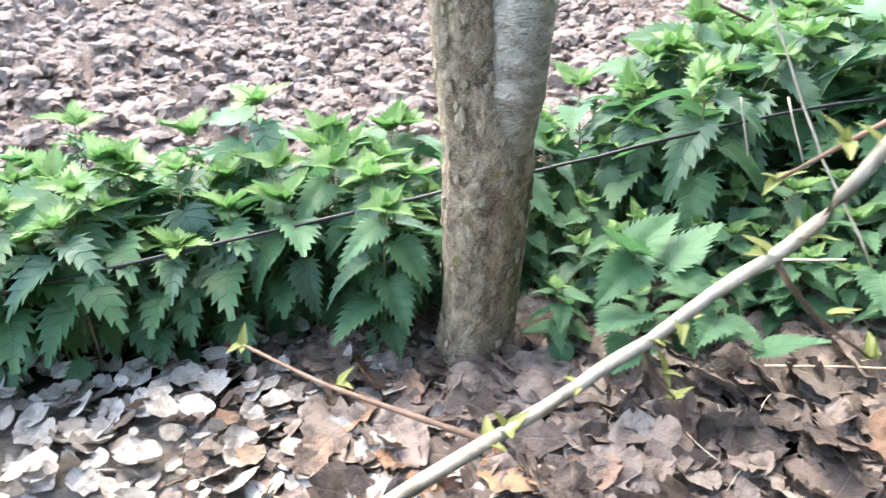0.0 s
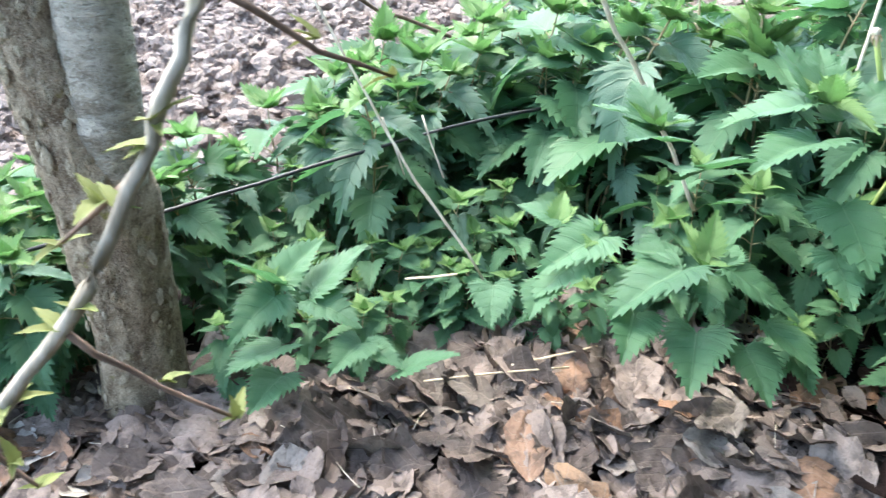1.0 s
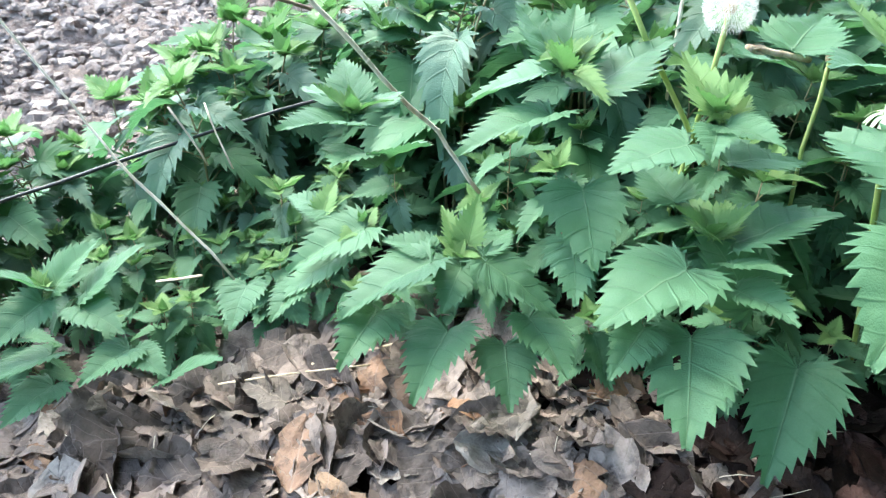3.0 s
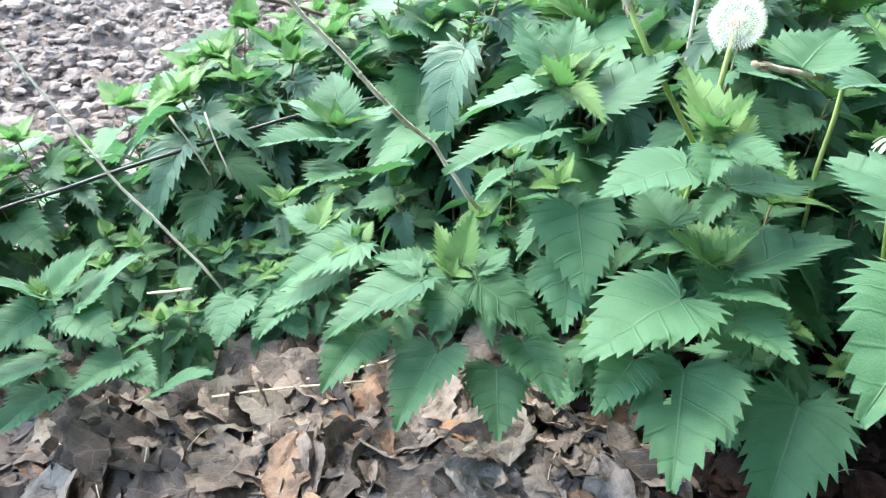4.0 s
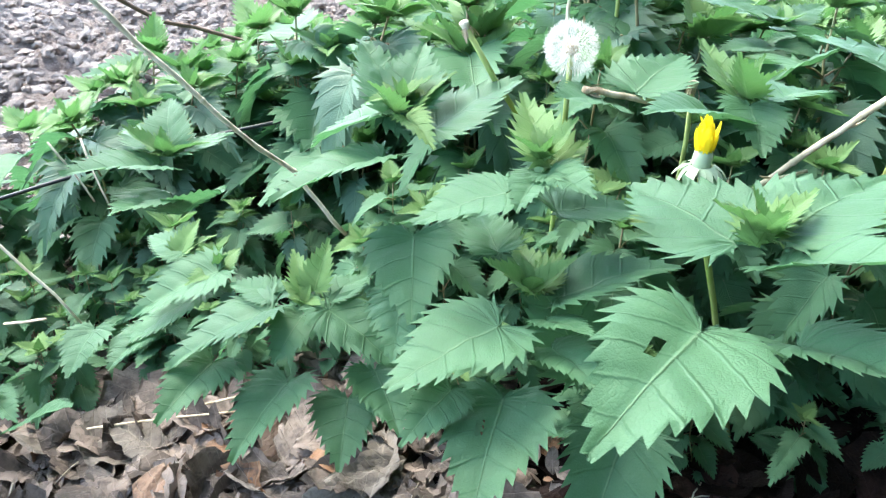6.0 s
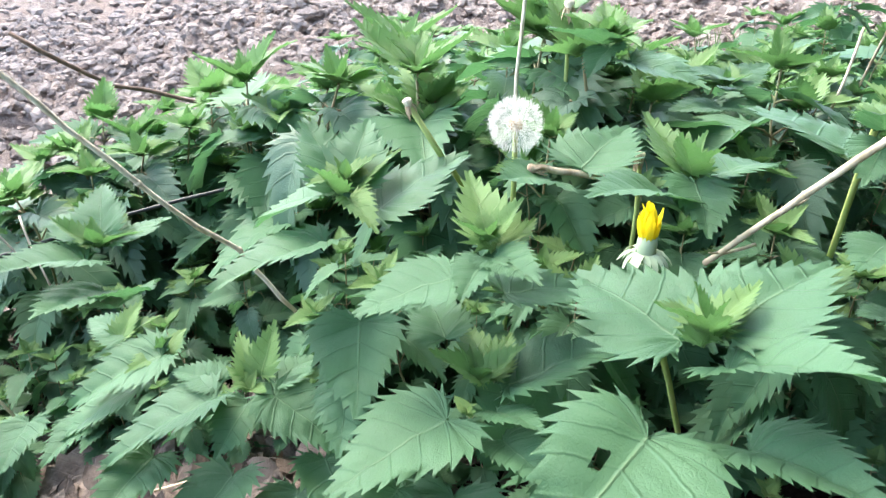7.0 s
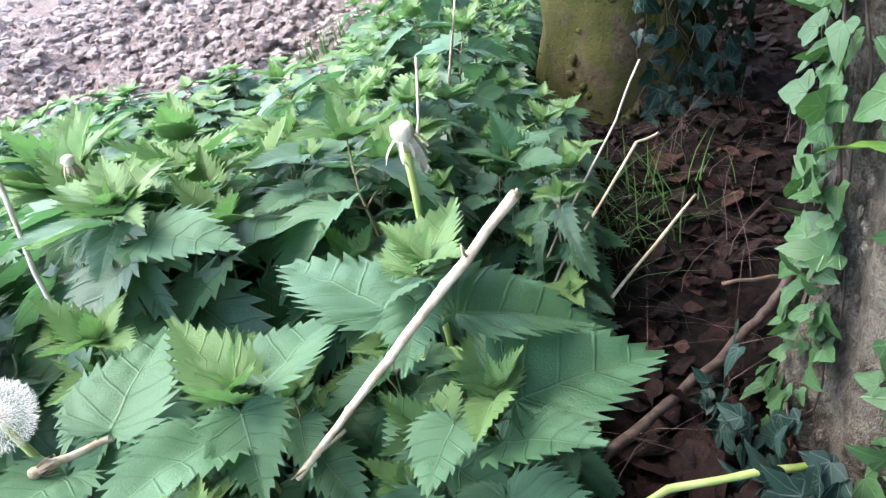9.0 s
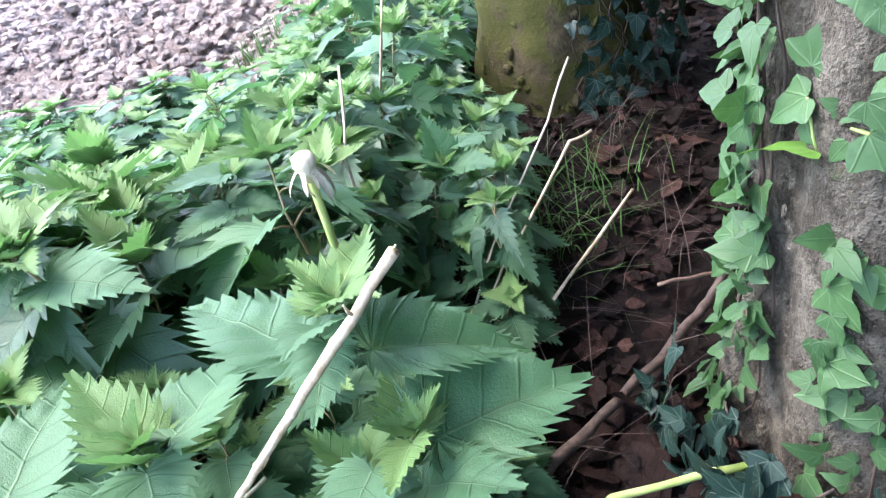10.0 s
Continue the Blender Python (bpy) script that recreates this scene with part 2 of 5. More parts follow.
def soil_material():
    """Pale crumbly field soil, mould with shade darkened into its colour under the litter; the two meet along a
    wandering line.
    """
    n = Nodes("soil")
    pos = n.add("NewGeometry").outputs["Position"]
    sep = n.add("SeparateXYZ")
    n.link(pos, sep.inputs[0])
    big, mid, fine = n.noise(3.0, 4.0, 0.6, pos), n.noise(34.0, 7.0, 0.75, pos), n.noise(170.0, 4.0, 0.75, pos)
    field = n.mix(n.step(mid, 0.3, 0.7), (0.17, 0.125, 0.108), (0.36, 0.29, 0.262))
    field = n.mix(n.math('MULTIPLY', n.step(fine, 0.5, 0.8), 0.5), field, (0.48, 0.41, 0.378))
    field = n.mix(n.math('MULTIPLY', n.step(big, 0.45, 0.65), 0.4), field, (0.26, 0.195, 0.165))
    # leaf mould, set near-black to hold the shade under plants and trees
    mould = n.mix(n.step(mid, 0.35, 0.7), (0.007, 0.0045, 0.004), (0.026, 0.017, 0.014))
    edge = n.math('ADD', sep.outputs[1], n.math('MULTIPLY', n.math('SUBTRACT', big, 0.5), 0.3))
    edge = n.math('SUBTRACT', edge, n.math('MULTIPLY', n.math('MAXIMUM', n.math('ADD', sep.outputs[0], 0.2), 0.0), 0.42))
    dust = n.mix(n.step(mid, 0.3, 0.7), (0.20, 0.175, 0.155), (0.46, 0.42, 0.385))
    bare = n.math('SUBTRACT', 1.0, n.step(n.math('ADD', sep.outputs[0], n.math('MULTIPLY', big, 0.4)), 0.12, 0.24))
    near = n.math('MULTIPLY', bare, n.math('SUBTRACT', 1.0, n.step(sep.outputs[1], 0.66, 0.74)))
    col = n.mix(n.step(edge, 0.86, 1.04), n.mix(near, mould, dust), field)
    h = n.math('ADD', n.math('MULTIPLY', mid, 1.0), n.math('MULTIPLY', fine, 0.45))
    return n.done(col, 0.95, n.bump(h, 1.0, 0.04), spec=0.15)


M_SOIL = soil_material()


def clod_material():
    n = Nodes("soil_clod")
    pos = n.add("NewGeometry")
    mid, fine = n.noise(45.0, 5.0, 0.7, pos.outputs["Position"]), n.noise(260.0, 4.0, 0.7, pos.outputs["Position"])
    col = n.mix(pos.outputs["Random Per Island"], (0.20, 0.155, 0.137), (0.37, 0.305, 0.277))
    col = n.mix(n.math('MULTIPLY', n.step(mid, 0.4, 0.7), 0.5), col, (0.46, 0.395, 0.365))
    return n.done(col, 0.95, n.bump(n.math('ADD', mid, n.math('MULTIPLY', fine, 0.6)), 1.0, 0.016), spec=0.15)


M_CLOD = clod_material()
M_GRASS = Nodes("grass_blade").done((0.06, 0.13, 0.03), 0.6, None, 0.25, spec=0.3)
# for the unseen light-blocking bank and overhead leaves
M_UNSEEN_SHADE = bark_material("unseen_shade_mass", (0.02, 0.035, 0.012), (0.05, 0.075, 0.025), (0.07, 0.06, 0.035), 9.0)


# ---- mesh helpers ----
rng = random.Random(11)


def mesh_of(name, verts, faces, mats, uvs=None, slots=None, smooth=True):
    me = bpy.data.meshes.new(name)
    me.from_pydata(verts, [], faces)
    for m in mats:
        me.materials.append(m)
    if uvs is not None:
        layer = me.uv_layers.new(name="UVMap")
        idx = np.empty(len(me.loops), dtype=np.int32)
        me.loops.foreach_get("vertex_index", idx)
        layer.data.foreach_set("uv", np.asarray(uvs, dtype=np.float32)[idx].ravel())
    if slots is not None:
        me.polygons.foreach_set("material_index", slots)
    if smooth:
        me.polygons.foreach_set("use_smooth", [True] * len(me.polygons))
    me.update()
    return me


def child(name, me, parent, m=None, label=""):
    ob = new(name, me)
    ob.parent = parent
    if m is not None:
        ob.matrix_basis = m
    if label:
        ob["label"] = label
    return ob


def thing(name, label, category, group="", kind="", at=(0, 0, 0), me=None):
    ob = new(name, me)
    ob.location = at
    return tagged(ob, label, category, group, kind)


class Shape:
    """Collects tubes and other pieces into one mesh."""
    def __init__(self):
        self.v, self.f, self.s = [], [], []

    def tube(self, pts, radii, sides=6, slot=0, rough=0.0, rnd=None):
        pts = [Vector(p) for p in pts]
        start = len(self.v)
        up = Vector((0.3, 0.2, 1)).normalized()
        for i, p in enumerate(pts):
            d = (pts[min(i + 1, len(pts) - 1)] - pts[max(i - 1, 0)]).normalized()
            ref = up if abs(d.dot(up)) < 0.95 else Vector((1, 0, 0))
            x = d.cross(ref).normalized()
            y = d.cross(x)
            r = radii[i] if isinstance(radii, (list, tuple)) else radii
            for k in range(sides):
                w = 2 * math.pi * k / sides
                rr = r * (1 + (rnd.uniform(-rough, rough) if rnd else 0))
                self.v.append(tuple(p + rr * (math.cos(w) * x + math.sin(w) * y)))
        n = len(pts)
        for i in range(n - 1):
            for k in range(sides):
                q = start + i * sides
                self.f.append((q + k, q + (k + 1) % sides, q + sides + (k + 1) % sides, q + sides + k))
                self.s.append(slot)
        self.f.append(tuple(start + k for k in range(sides))[::-1])
        self.f.append(tuple(start + (n - 1) * sides + k for k in range(sides)))
        self.s += [slot, slot]
        return self

    def mesh(self, name, mats):
        return mesh_of(name, self.v, self.f, mats, None, self.s)


def bent(a, b, n, sag, rnd):
    """Points from a to b along a slightly wandering line."""
    a, b = Vector(a), Vector(b)
    side = Vector((rnd.uniform(-1, 1), rnd.uniform(-1, 1), rnd.uniform(-1, 1)))
    out = []
    for i in range(n + 1):
        f = i / n
        out.append(a.lerp(b, f) + side * sag * math.sin(math.pi * f)
                   + (Vector((rnd.uniform(-1, 1), rnd.uniform(-1, 1), rnd.uniform(-1, 1))) * sag * 0.3 if 0 < i < n else Vector()))
    return out


def aim(p, d, up=(0, 0, 1), roll=0.0, size=1.0, wide=1.0):
    """A pose whose +y points along d, with its face turned up; size scales it."""
    d = Vector(d).normalized()
    up = Vector(up)
    if abs(d.dot(up.normalized())) > 0.97:
        up = Vector((0.6, -0.8, 0.1))
    x = d.cross(up).normalized()
    z = x.cross(d)
    m = Matrix((x, d, z)).transposed().to_4x4() @ Matrix.Rotation(radians(roll), 4, 'Y')
    return Matrix.Translation(p) @ m @ Matrix.Diagonal((size * wide, size, size, 1))


# ---- the lie of the land ----
def smooth(v, lo, hi):
    f = min(1.0, max(0.0, (v - lo) / (hi - lo)))
    return f * f * (3 - 2 * f)


def front_edge(x):
    """Where the nettle bed begins, seen from the litter strip."""
    return float(np.interp(x, [-2, -0.5, -0.2, 0.1, 0.35, 0.55, 0.7, 0.85, 1.0, 1.2, 1.45, 1.6, 1.9, 2.1], [0.70, 0.70, 0.74, 0.74, 0.72, 0.68, 0.57, 0.42, 0.36, 0.42, 0.58, 0.70, 1.0, 1.25]))


def back_edge(x):
    """Where the nettle bed ends against the field."""
    return float(np.interp(x, [-2, -0.5, -0.2, 0.05, 0.25, 0.45, 0.65, 0.9, 1.2, 1.5, 1.75, 2.0, 2.3], [0.95, 0.98, 0.98, 1.02, 1.08, 1.32, 1.62, 1.90, 2.04, 1.86, 1.66, 1.58, 1.45]))


def base_height(x, y):
    return -0.075 + 0.165 * smooth(x, -0.25, 1.15)


def in_field(x, y):
    return smooth(y - back_edge(x), -0.05, 0.15) if x < 2.2 else smooth(y - 1.7 - 0.3 * (x - 2.2), -0.1, 0.2)


def ground_height(x, y):
    z = base_height(x, y) + 0.012 * noise.noise((x * 5, y * 5, 0.3))
    f = in_field(x, y)
    if f > 0:
        near = 1.0 / (1.0 + max(0.0, math.hypot(x - 0.5, y - 0.5) - 8) * 0.05)
        big = noise.noise((x * 2.2, y * 2.2, 4.0)) * 0.05 + noise.noise((x * 7, y * 7, 7.0)) * 0.035
        wx, wy = x + 0.05 * noise.noise((x * 6, y * 6, 3.0)), y + 0.05 * noise.noise((x * 6, y * 6, 8.0))
        cell = noise.voronoi((wx * 8, wy * 8, 1.5))[0][0]
        cell2 = noise.voronoi((x * 24, y * 24, 9.5))[0][0]
        z += f * near * (big + 0.095 * (0.40 - cell) + 0.045 * (0.40 - cell2) + 0.02)
    return z


def axis(lo, hi, stepsize, far):
    mid = list(np.arange(lo, hi + 1e-6, stepsize))
    tail, d = [], stepsize
    p = hi
    while p < far:
        d *= 1.28
        p += d
        tail.append(p)
    head = [lo - (q - hi) for q in tail]
    return head[::-1] + mid + tail


xs, ys = axis(-1.6, 3.4, 0.02, 400.0), axis(0.2, 4.6, 0.02, 400.0)
gv = [(x, y, ground_height(x, y)) for y in ys for x in xs]
nx = len(xs)
gf = [(j * nx + i, j * nx + i + 1, (j + 1) * nx + i + 1, (j + 1) * nx + i) for j in range(len(ys) - 1) for i in range(nx - 1)]
ground = thing("ground", "pale crumbly ploughed soil turning to leaf mould, shade-darkened in colour, under the litter", "ground", kind="structure", me=mesh_of("ground", gv, gf, [M_SOIL]))


# ---- ploughed field: loose clods ----
def ico(n):
    bm = bmesh.new()
    bmesh.ops.create_icosphere(bm, subdivisions=n, radius=1.0)
    v = np.array([tuple(p.co) for p in bm.verts])
    f = np.array([[p.index for p in q.verts] for q in bm.faces])
    bm.free()
    return v, f


ICO_V, ICO_F = ico(2)
TINY_V, TINY_F = ico(1)


def clod_verts(rnd, size, sphere):
    k = np.array([rnd.uniform(0.7, 1.2), rnd.uniform(0.7, 1.2), rnd.uniform(0.5, 0.85)]) * size
    off = Vector((rnd.uniform(0, 50), rnd.uniform(0, 50), rnd.uniform(0, 50)))
    w = np.array([1 + 0.7 * noise.noise(Vector(v) * 1.3 + off) + 0.4 * noise.noise(Vector(v) * 3.0 + off) for v in sphere])
    return sphere * w[:, None] * k


CLODS = [clod_verts(rng, 1.0, ICO_V) for _ in range(24)]
CRUMBS = [clod_verts(rng, 1.0, TINY_V) for _ in range(24)]


def field_spot(rnd, far):
    while True:
        y = 0.8 + (rnd.random() ** 1.4) * far
        x = rnd.uniform(-1.3 - 0.25 * y, 1.6 + 0.75 * y)
        if in_field(x, y) > 0.5:
            return x, y


cv, cf, base = [], [], 0
for i in range(30000):
    x, y = field_spot(rng, 4.6)
    s = 0.006 + 0.024 * rng.random() ** 1.7
    a = rng.uniform(0, 6.28)
    v = (CLODS if s > 0.02 else CRUMBS)[i % 24] * s
    v = np.stack([v[:, 0] * math.cos(a) - v[:, 1] * math.sin(a), v[:, 0] * math.sin(a) + v[:, 1] * math.cos(a), v[:, 2]], 1)
    cv.append(v + np.array([x, y, ground_height(x, y) + 0.2 * s]))
    cf.append((ICO_F if s > 0.02 else TINY_F) + base)
    base += len(v)
far_rng = random.Random(88)
for i in range(4200):
    y = 3.5 + 7.5 * far_rng.random()
    x = far_rng.uniform(-2.0, 1.0 + 0.6 * y)
    s = far_rng.uniform(0.014, 0.045)
    cv.append(CRUMBS[i % 24] * s + np.array([x, y, ground_height(x, y) + 0.2 * s]))
    cf.append(TINY_F + base)
    base += len(TINY_V)
thing("soil_clods", "pale pinkish-grey crumbs and clods of ploughed soil", "soil clods", kind="stuff",
      me=mesh_of("soil_clods", np.concatenate(cv).tolist(), np.concatenate(cf).tolist(), [M_CLOD], smooth=False))
for i in range(70):
    x, y = field_spot(rng, 3.6)
    s = rng.uniform(0.028, 0.055)
    me = mesh_of("field_clod", (CLODS[i % 24] * s).tolist(), ICO_F.tolist(), [M_CLOD], smooth=False)
    ob = child("clod", me, ground, pose(x, y, ground_height(x, y) + 0.25 * s, 0, 0, rng.uniform(0, 360)))


# ---- leaves ----
HALF_BLADE = np.array([(0, 0), (0.10, -0.075), (0.22, -0.10), (0.33, -0.055), (0.40, 0.05), (0.425, 0.17), (0.40, 0.31), (0.335, 0.47), (0.245, 0.64), (0.14, 0.81), (0.05, 0.94), (0, 1)])


def leaf_mesh(name, seed, mat, width=0.36, teeth=13, cols=3, droop=0.25, fold=0.25, heart=0.10, depth=0.16, pleat=0.010, hole=()):
    """A saw-toothed heart-shaped blade one unit long; +y to the tip, +z its upper face. Rows follow the side veins out to the margin."""
    rnd = random.Random(seed)
    half = HALF_BLADE * np.array([width / 0.425, 1.0])
    half[:, 1] = np.where(half[:, 1] < 0, half[:, 1] * heart / 0.10, half[:, 1])
    run = np.concatenate([[0.0], np.cumsum(np.hypot(*np.diff(half, axis=0).T))])
    run /= run[-1]
    at = lambda t: Vector((float(np.interp(t, run, half[:, 0])), float(np.interp(t, run, half[:, 1]))))
    rows = []
    for k in range(teeth):
        rows += [(k / teeth, -0.55), ((k + 0.68) / teeth, 1.0)]
    rows.append((1.0, 0.0))
    fr = [(k / cols) ** 0.85 for k in range(1, cols + 1)]
    fr = [-f for f in fr[::-1]] + [0.0] + fr
    skew = rnd.uniform(-0.08, 0.08)
    verts, uvs, faces = [], [], []
    for t, push in rows:
        p = at(t)
        way = (at(min(1.0, t + 0.02)) - at(max(0.0, t - 0.02))).normalized()
        out = Vector((way.y, -way.x))
        amp = depth * 0.33 * min(1.0, 0.25 + 5 * t) * (1 - 0.55 * t ** 3)
        anchor = max(0.0, p.y - 0.62 * p.x * 0.425 / width) if t < 1 else 1.0
        for f in fr:
            g = abs(f)
            tooth = (out * 0.85 + way * 0.6) * (push * amp * rnd.uniform(0.8, 1.15) * g ** 6)
            x = p.x * g + tooth.x
            y = anchor + (p.y - anchor) * g + tooth.y - 0.09 * g * (1 - g) * (1 - t)
            x *= (1 if f >= 0 else -1) * (1 + skew * (1 if f > 0 else -1))
            z = fold * abs(x) * (1 - 0.9 * abs(x)) - droop * max(0.0, y) ** 2
            z += 0.035 * noise.noise((x * 3.2, y * 3.2, seed * 1.7)) + 0.018 * noise.noise((x * 8, y * 8, seed * 2.3))
            z += 0.5 * pleat * min(1.0, 3.0 * g) + 0.012 * math.sin(15 * t + seed + 3 * (f > 0)) * g ** 3
            z -= pleat * math.cos(2 * math.pi * VEINS * t) * math.sin(math.pi * g ** 0.8) if g > 0 else 0.0
            verts.append((x, y, z))
            uvs.append((f, t))
    n = len(fr)
    for i in range(len(rows) - 1):
        for k in range(n - 1):
            if (i, k) in hole:
                continue
            q = i * n + k
            faces.append((q, q + n, q + n + 1, q + 1))
    return mesh_of(name, verts, faces, [mat], uvs)


BIG = [leaf_mesh("nettle_leaf", i, M_LEAF, rng.uniform(0.38, 0.44), rng.choice((13, 14, 15)), 5, d, f, rng.uniform(0.12, 0.17), depth=rng.uniform(0.24, 0.29))
       for i, (d, f) in enumerate(((0.10, 0.22), (0.22, 0.30), (0.34, 0.18), (0.16, 0.42), (0.28, 0.10), (0.06, 0.30)))]
HOLED = leaf_mesh("nettle_leaf", 21, M_LEAF, 0.43, 14, 6, 0.16, 0.2, 0.15, depth=0.25, hole=((16, 7), (17, 7)))
WIDE = leaf_mesh("nettle_leaf", 22, M_LEAF, 0.47, 14, 5, 0.16, 0.12, 0.17, depth=0.25)
LOW = leaf_mesh("nettle_leaf", 23, M_LEAF, 0.35, 8, 2, 0.30, 0.35, 0.1, depth=0.40, pleat=0.016)
LOW_YOUNG = leaf_mesh("young_nettle_leaf", 24, M_YOUNG, 0.32, 8, 2, 0.15, 0.5, 0.05, depth=0.40, pleat=0.014)
MID = [leaf_mesh("nettle_leaf", 40 + i, M_LEAF, rng.uniform(0.33, 0.42), 12, 3, d, f, rng.uniform(0.08, 0.13), depth=0.29)
       for i, (d, f) in enumerate(((0.08, 0.25), (0.25, 0.3), (0.34, 0.2), (0.15, 0.45)))]
YOUNG = [leaf_mesh("young_nettle_leaf", 60 + i, M_YOUNG, rng.uniform(0.30, 0.36), 11, 3, d, f, 0.06, depth=0.28, pleat=0.014)
         for i, (d, f) in enumerate(((0.05, 0.5), (0.22, 0.55), (0.35, 0.4), (-0.1, 0.65)))]


SLIM = [leaf_mesh("nettle_leaf", 90 + i, M_LEAF, rng.uniform(0.31, 0.37), 11, 3, d, f, 0.09, depth=0.29, pleat=0.014)
        for i, (d, f) in enumerate(((0.16, 0.40), (0.34, 0.50), (0.50, 0.35), (0.25, 0.6)))]
NEAR = [leaf_mesh("nettle_leaf", 80 + i, M_LEAF, rng.uniform(0.38, 0.45), 12, 3, d, f, rng.uniform(0.10, 0.15), depth=rng.uniform(0.24, 0.29))
        for i, (d, f) in enumerate(((0.10, 0.22), (0.24, 0.30), (0.34, 0.18), (0.16, 0.40), (0.06, 0.28)))]


FOLD = [leaf_mesh("nettle_leaf", 110 + i, M_FOLD, rng.uniform(0.28, 0.33), 11, 3, d, f, 0.08, depth=0.29, pleat=0.018)
        for i, (d, f) in enumerate(((0.3, 0.45), (0.5, 0.55), (0.65, 0.4)))]
LOW_FOLD = leaf_mesh("nettle_leaf", 25, M_FOLD, 0.30, 8, 2, 0.45, 0.5, 0.1, depth=0.40, pleat=0.02)


def shoot_tip(plant, at, spin, size, rnd):
    """The tip of a shoot: one spread pair of young leaves and a smaller upright pair across it."""
    for k, (length, lo, hi) in enumerate(((0.56, 22, 46), (0.56, 22, 46), (0.36, 55, 76), (0.36, 55, 76))):
        az, el = radians(spin + 180 * k + 90 * (k // 2) + rnd.uniform(-14, 14)), radians(rnd.uniform(lo, hi))
        d = Vector((math.cos(az) * math.cos(el), math.sin(az) * math.cos(el), math.sin(el)))
        child("leaf", rnd.choice(YOUNG), plant, aim(at + d * 0.03 * size, d, roll=rnd.uniform(-14, 14), size=size * length * rnd.uniform(0.85, 1.15)))


def nettle_template(seed, height, size, kind):
    """One nettle about its own base: stem with opposite leaf pairs, each pair turned from the last."""
    rnd = random.Random(seed)
    plant = thing("nettle", "", "nettle", group="nettle bed")
    tip = Vector((rnd.uniform(-0.03, 0.03), rnd.uniform(-0.03, 0.03), height))
    pts = bent((0, 0, -0.02), tip, 7, 0.012, rnd)
    sh = Shape()
    sh.tube(pts, [0.0019 - 0.0009 * i / 7 for i in range(8)], 6)
    nodes = max(5, int(height / 0.040))
    spin = rnd.uniform(0, 360)
    leaves = []
    for i in range(nodes + 1):
        f = 0.14 + 0.86 * (i / nodes) ** 0.72
        seg = f * 7
        k = min(6, int(seg))
        p = pts[k].lerp(pts[k + 1], seg - k)
        for sidek in (0, 180):
            az = radians(spin + 90 * i + sidek + rnd.uniform(-22, 22))
            if f > 0.93:
                length, el, pet = size * rnd.uniform(0.50, 0.70), rnd.uniform(12, 48), 0.006
            elif f > 0.82:
                length, el, pet = size * rnd.uniform(0.78, 1.0), rnd.uniform(-14, 26), 0.014
            elif f > 0.4:
                length, el, pet = size * rnd.uniform(0.88, 1.12), rnd.uniform(-48, -4), 0.026
            else:
                length, el, pet = size * rnd.uniform(0.62, 0.95), rnd.uniform(-60, -18), 0.026
            d = Vector((math.cos(az) * math.cos(radians(el)), math.sin(az) * math.cos(radians(el)), math.sin(radians(el))))
            pd = Vector((math.cos(az), math.sin(az), 0.45)).normalized()
            b = p + pd * pet
            sh.tube([p, p.lerp(b, 0.55) + Vector((0, 0, 0.001)), b + d * 0.003], [0.0012, 0.001, 0.0009], 4)
            leaves.append((aim(b, d, roll=rnd.uniform(-18, 18), size=length, wide=rnd.uniform(0.92, 1.1)), f))
    shoot_tip(plant, pts[-1], spin, size, rnd)
    child("stem", sh.mesh("nettle_stem", [M_STEM]), plant)
    for m, f in leaves:
        pool = YOUNG if f > 0.94 else (FOLD if kind == "far" and rnd.random() < 0.5 else SLIM) if f > 0.55 else (NEAR if kind == "near" else MID)
        child("leaf", rnd.choice(pool), plant, m)
    return plant


def set_label(plant, text):
    plant["label"] = text
    return plant

# ---- the nettle bed: the plants nearest the walk, each with its own leaves ----
HERO_FEET = []


def hero_nettle(top, leaves):
    """top: where the leading tuft springs; leaves: blade base, tip and sort (b broad, w wide, h with a hole, y young)."""
    rnd = random.Random(int(top[0] * 1000))
    foot = Vector((top[0] + rnd.uniform(-0.01, 0.015), top[1] + rnd.uniform(0.0, 0.03), 0.0))
    foot.z = ground_height(foot.x, foot.y) - 0.01
    HERO_FEET.append((foot.x, foot.y))
    plant = thing("nettle", "tall stinging nettle with broad coarsely toothed leaves" if top[2] > 0.3 else "low stinging nettle with drooping heart-shaped leaves", "nettle", group="nettle bed", at=foot)
    line = bent((0, 0, 0), Vector(top) - foot, 10, 0.006, rnd)
    sh = Shape().tube(line, [0.0028 - 0.0012 * i / 10 for i in range(11)], 7)
    for bx, by, bz, tx, ty, tz, sort in leaves:
        b, t = Vector((bx, by, bz)) - foot, Vector((tx, ty, tz)) - foot
        want = min(max(b.z - (0.004 if sort == 'y' else 0.014), 0.03), line[-1].z)
        p = min(line, key=lambda q: abs(q.z - want))
        sh.tube([p, p.lerp(b, 0.5) + Vector((0, 0, 0.003)), b, b.lerp(t, 0.04)], [0.0013, 0.0011, 0.001, 0.0008], 5)
        me, droop = {'b': rnd.choice(((BIG[0], 0.10), (BIG[1], 0.22), (BIG[3], 0.16), (BIG[5], 0.06))), 'w': (WIDE, 0.16), 'h': (HOLED, 0.16),
                     'y': rnd.choice(((YOUNG[0], 0.05), (YOUNG[1], 0.22)))}[sort]
        d = t - b
        m = aim(b, d, roll=rnd.uniform(-12, 12), size=d.length / math.sqrt(1 + droop * droop)) @ Matrix.Rotation(math.atan(droop), 4, 'X')
        child("leaf", me, plant, m)
    shoot_tip(plant, line[-1], rnd.uniform(0, 360), rnd.uniform(0.05, 0.065), rnd)
    return plant


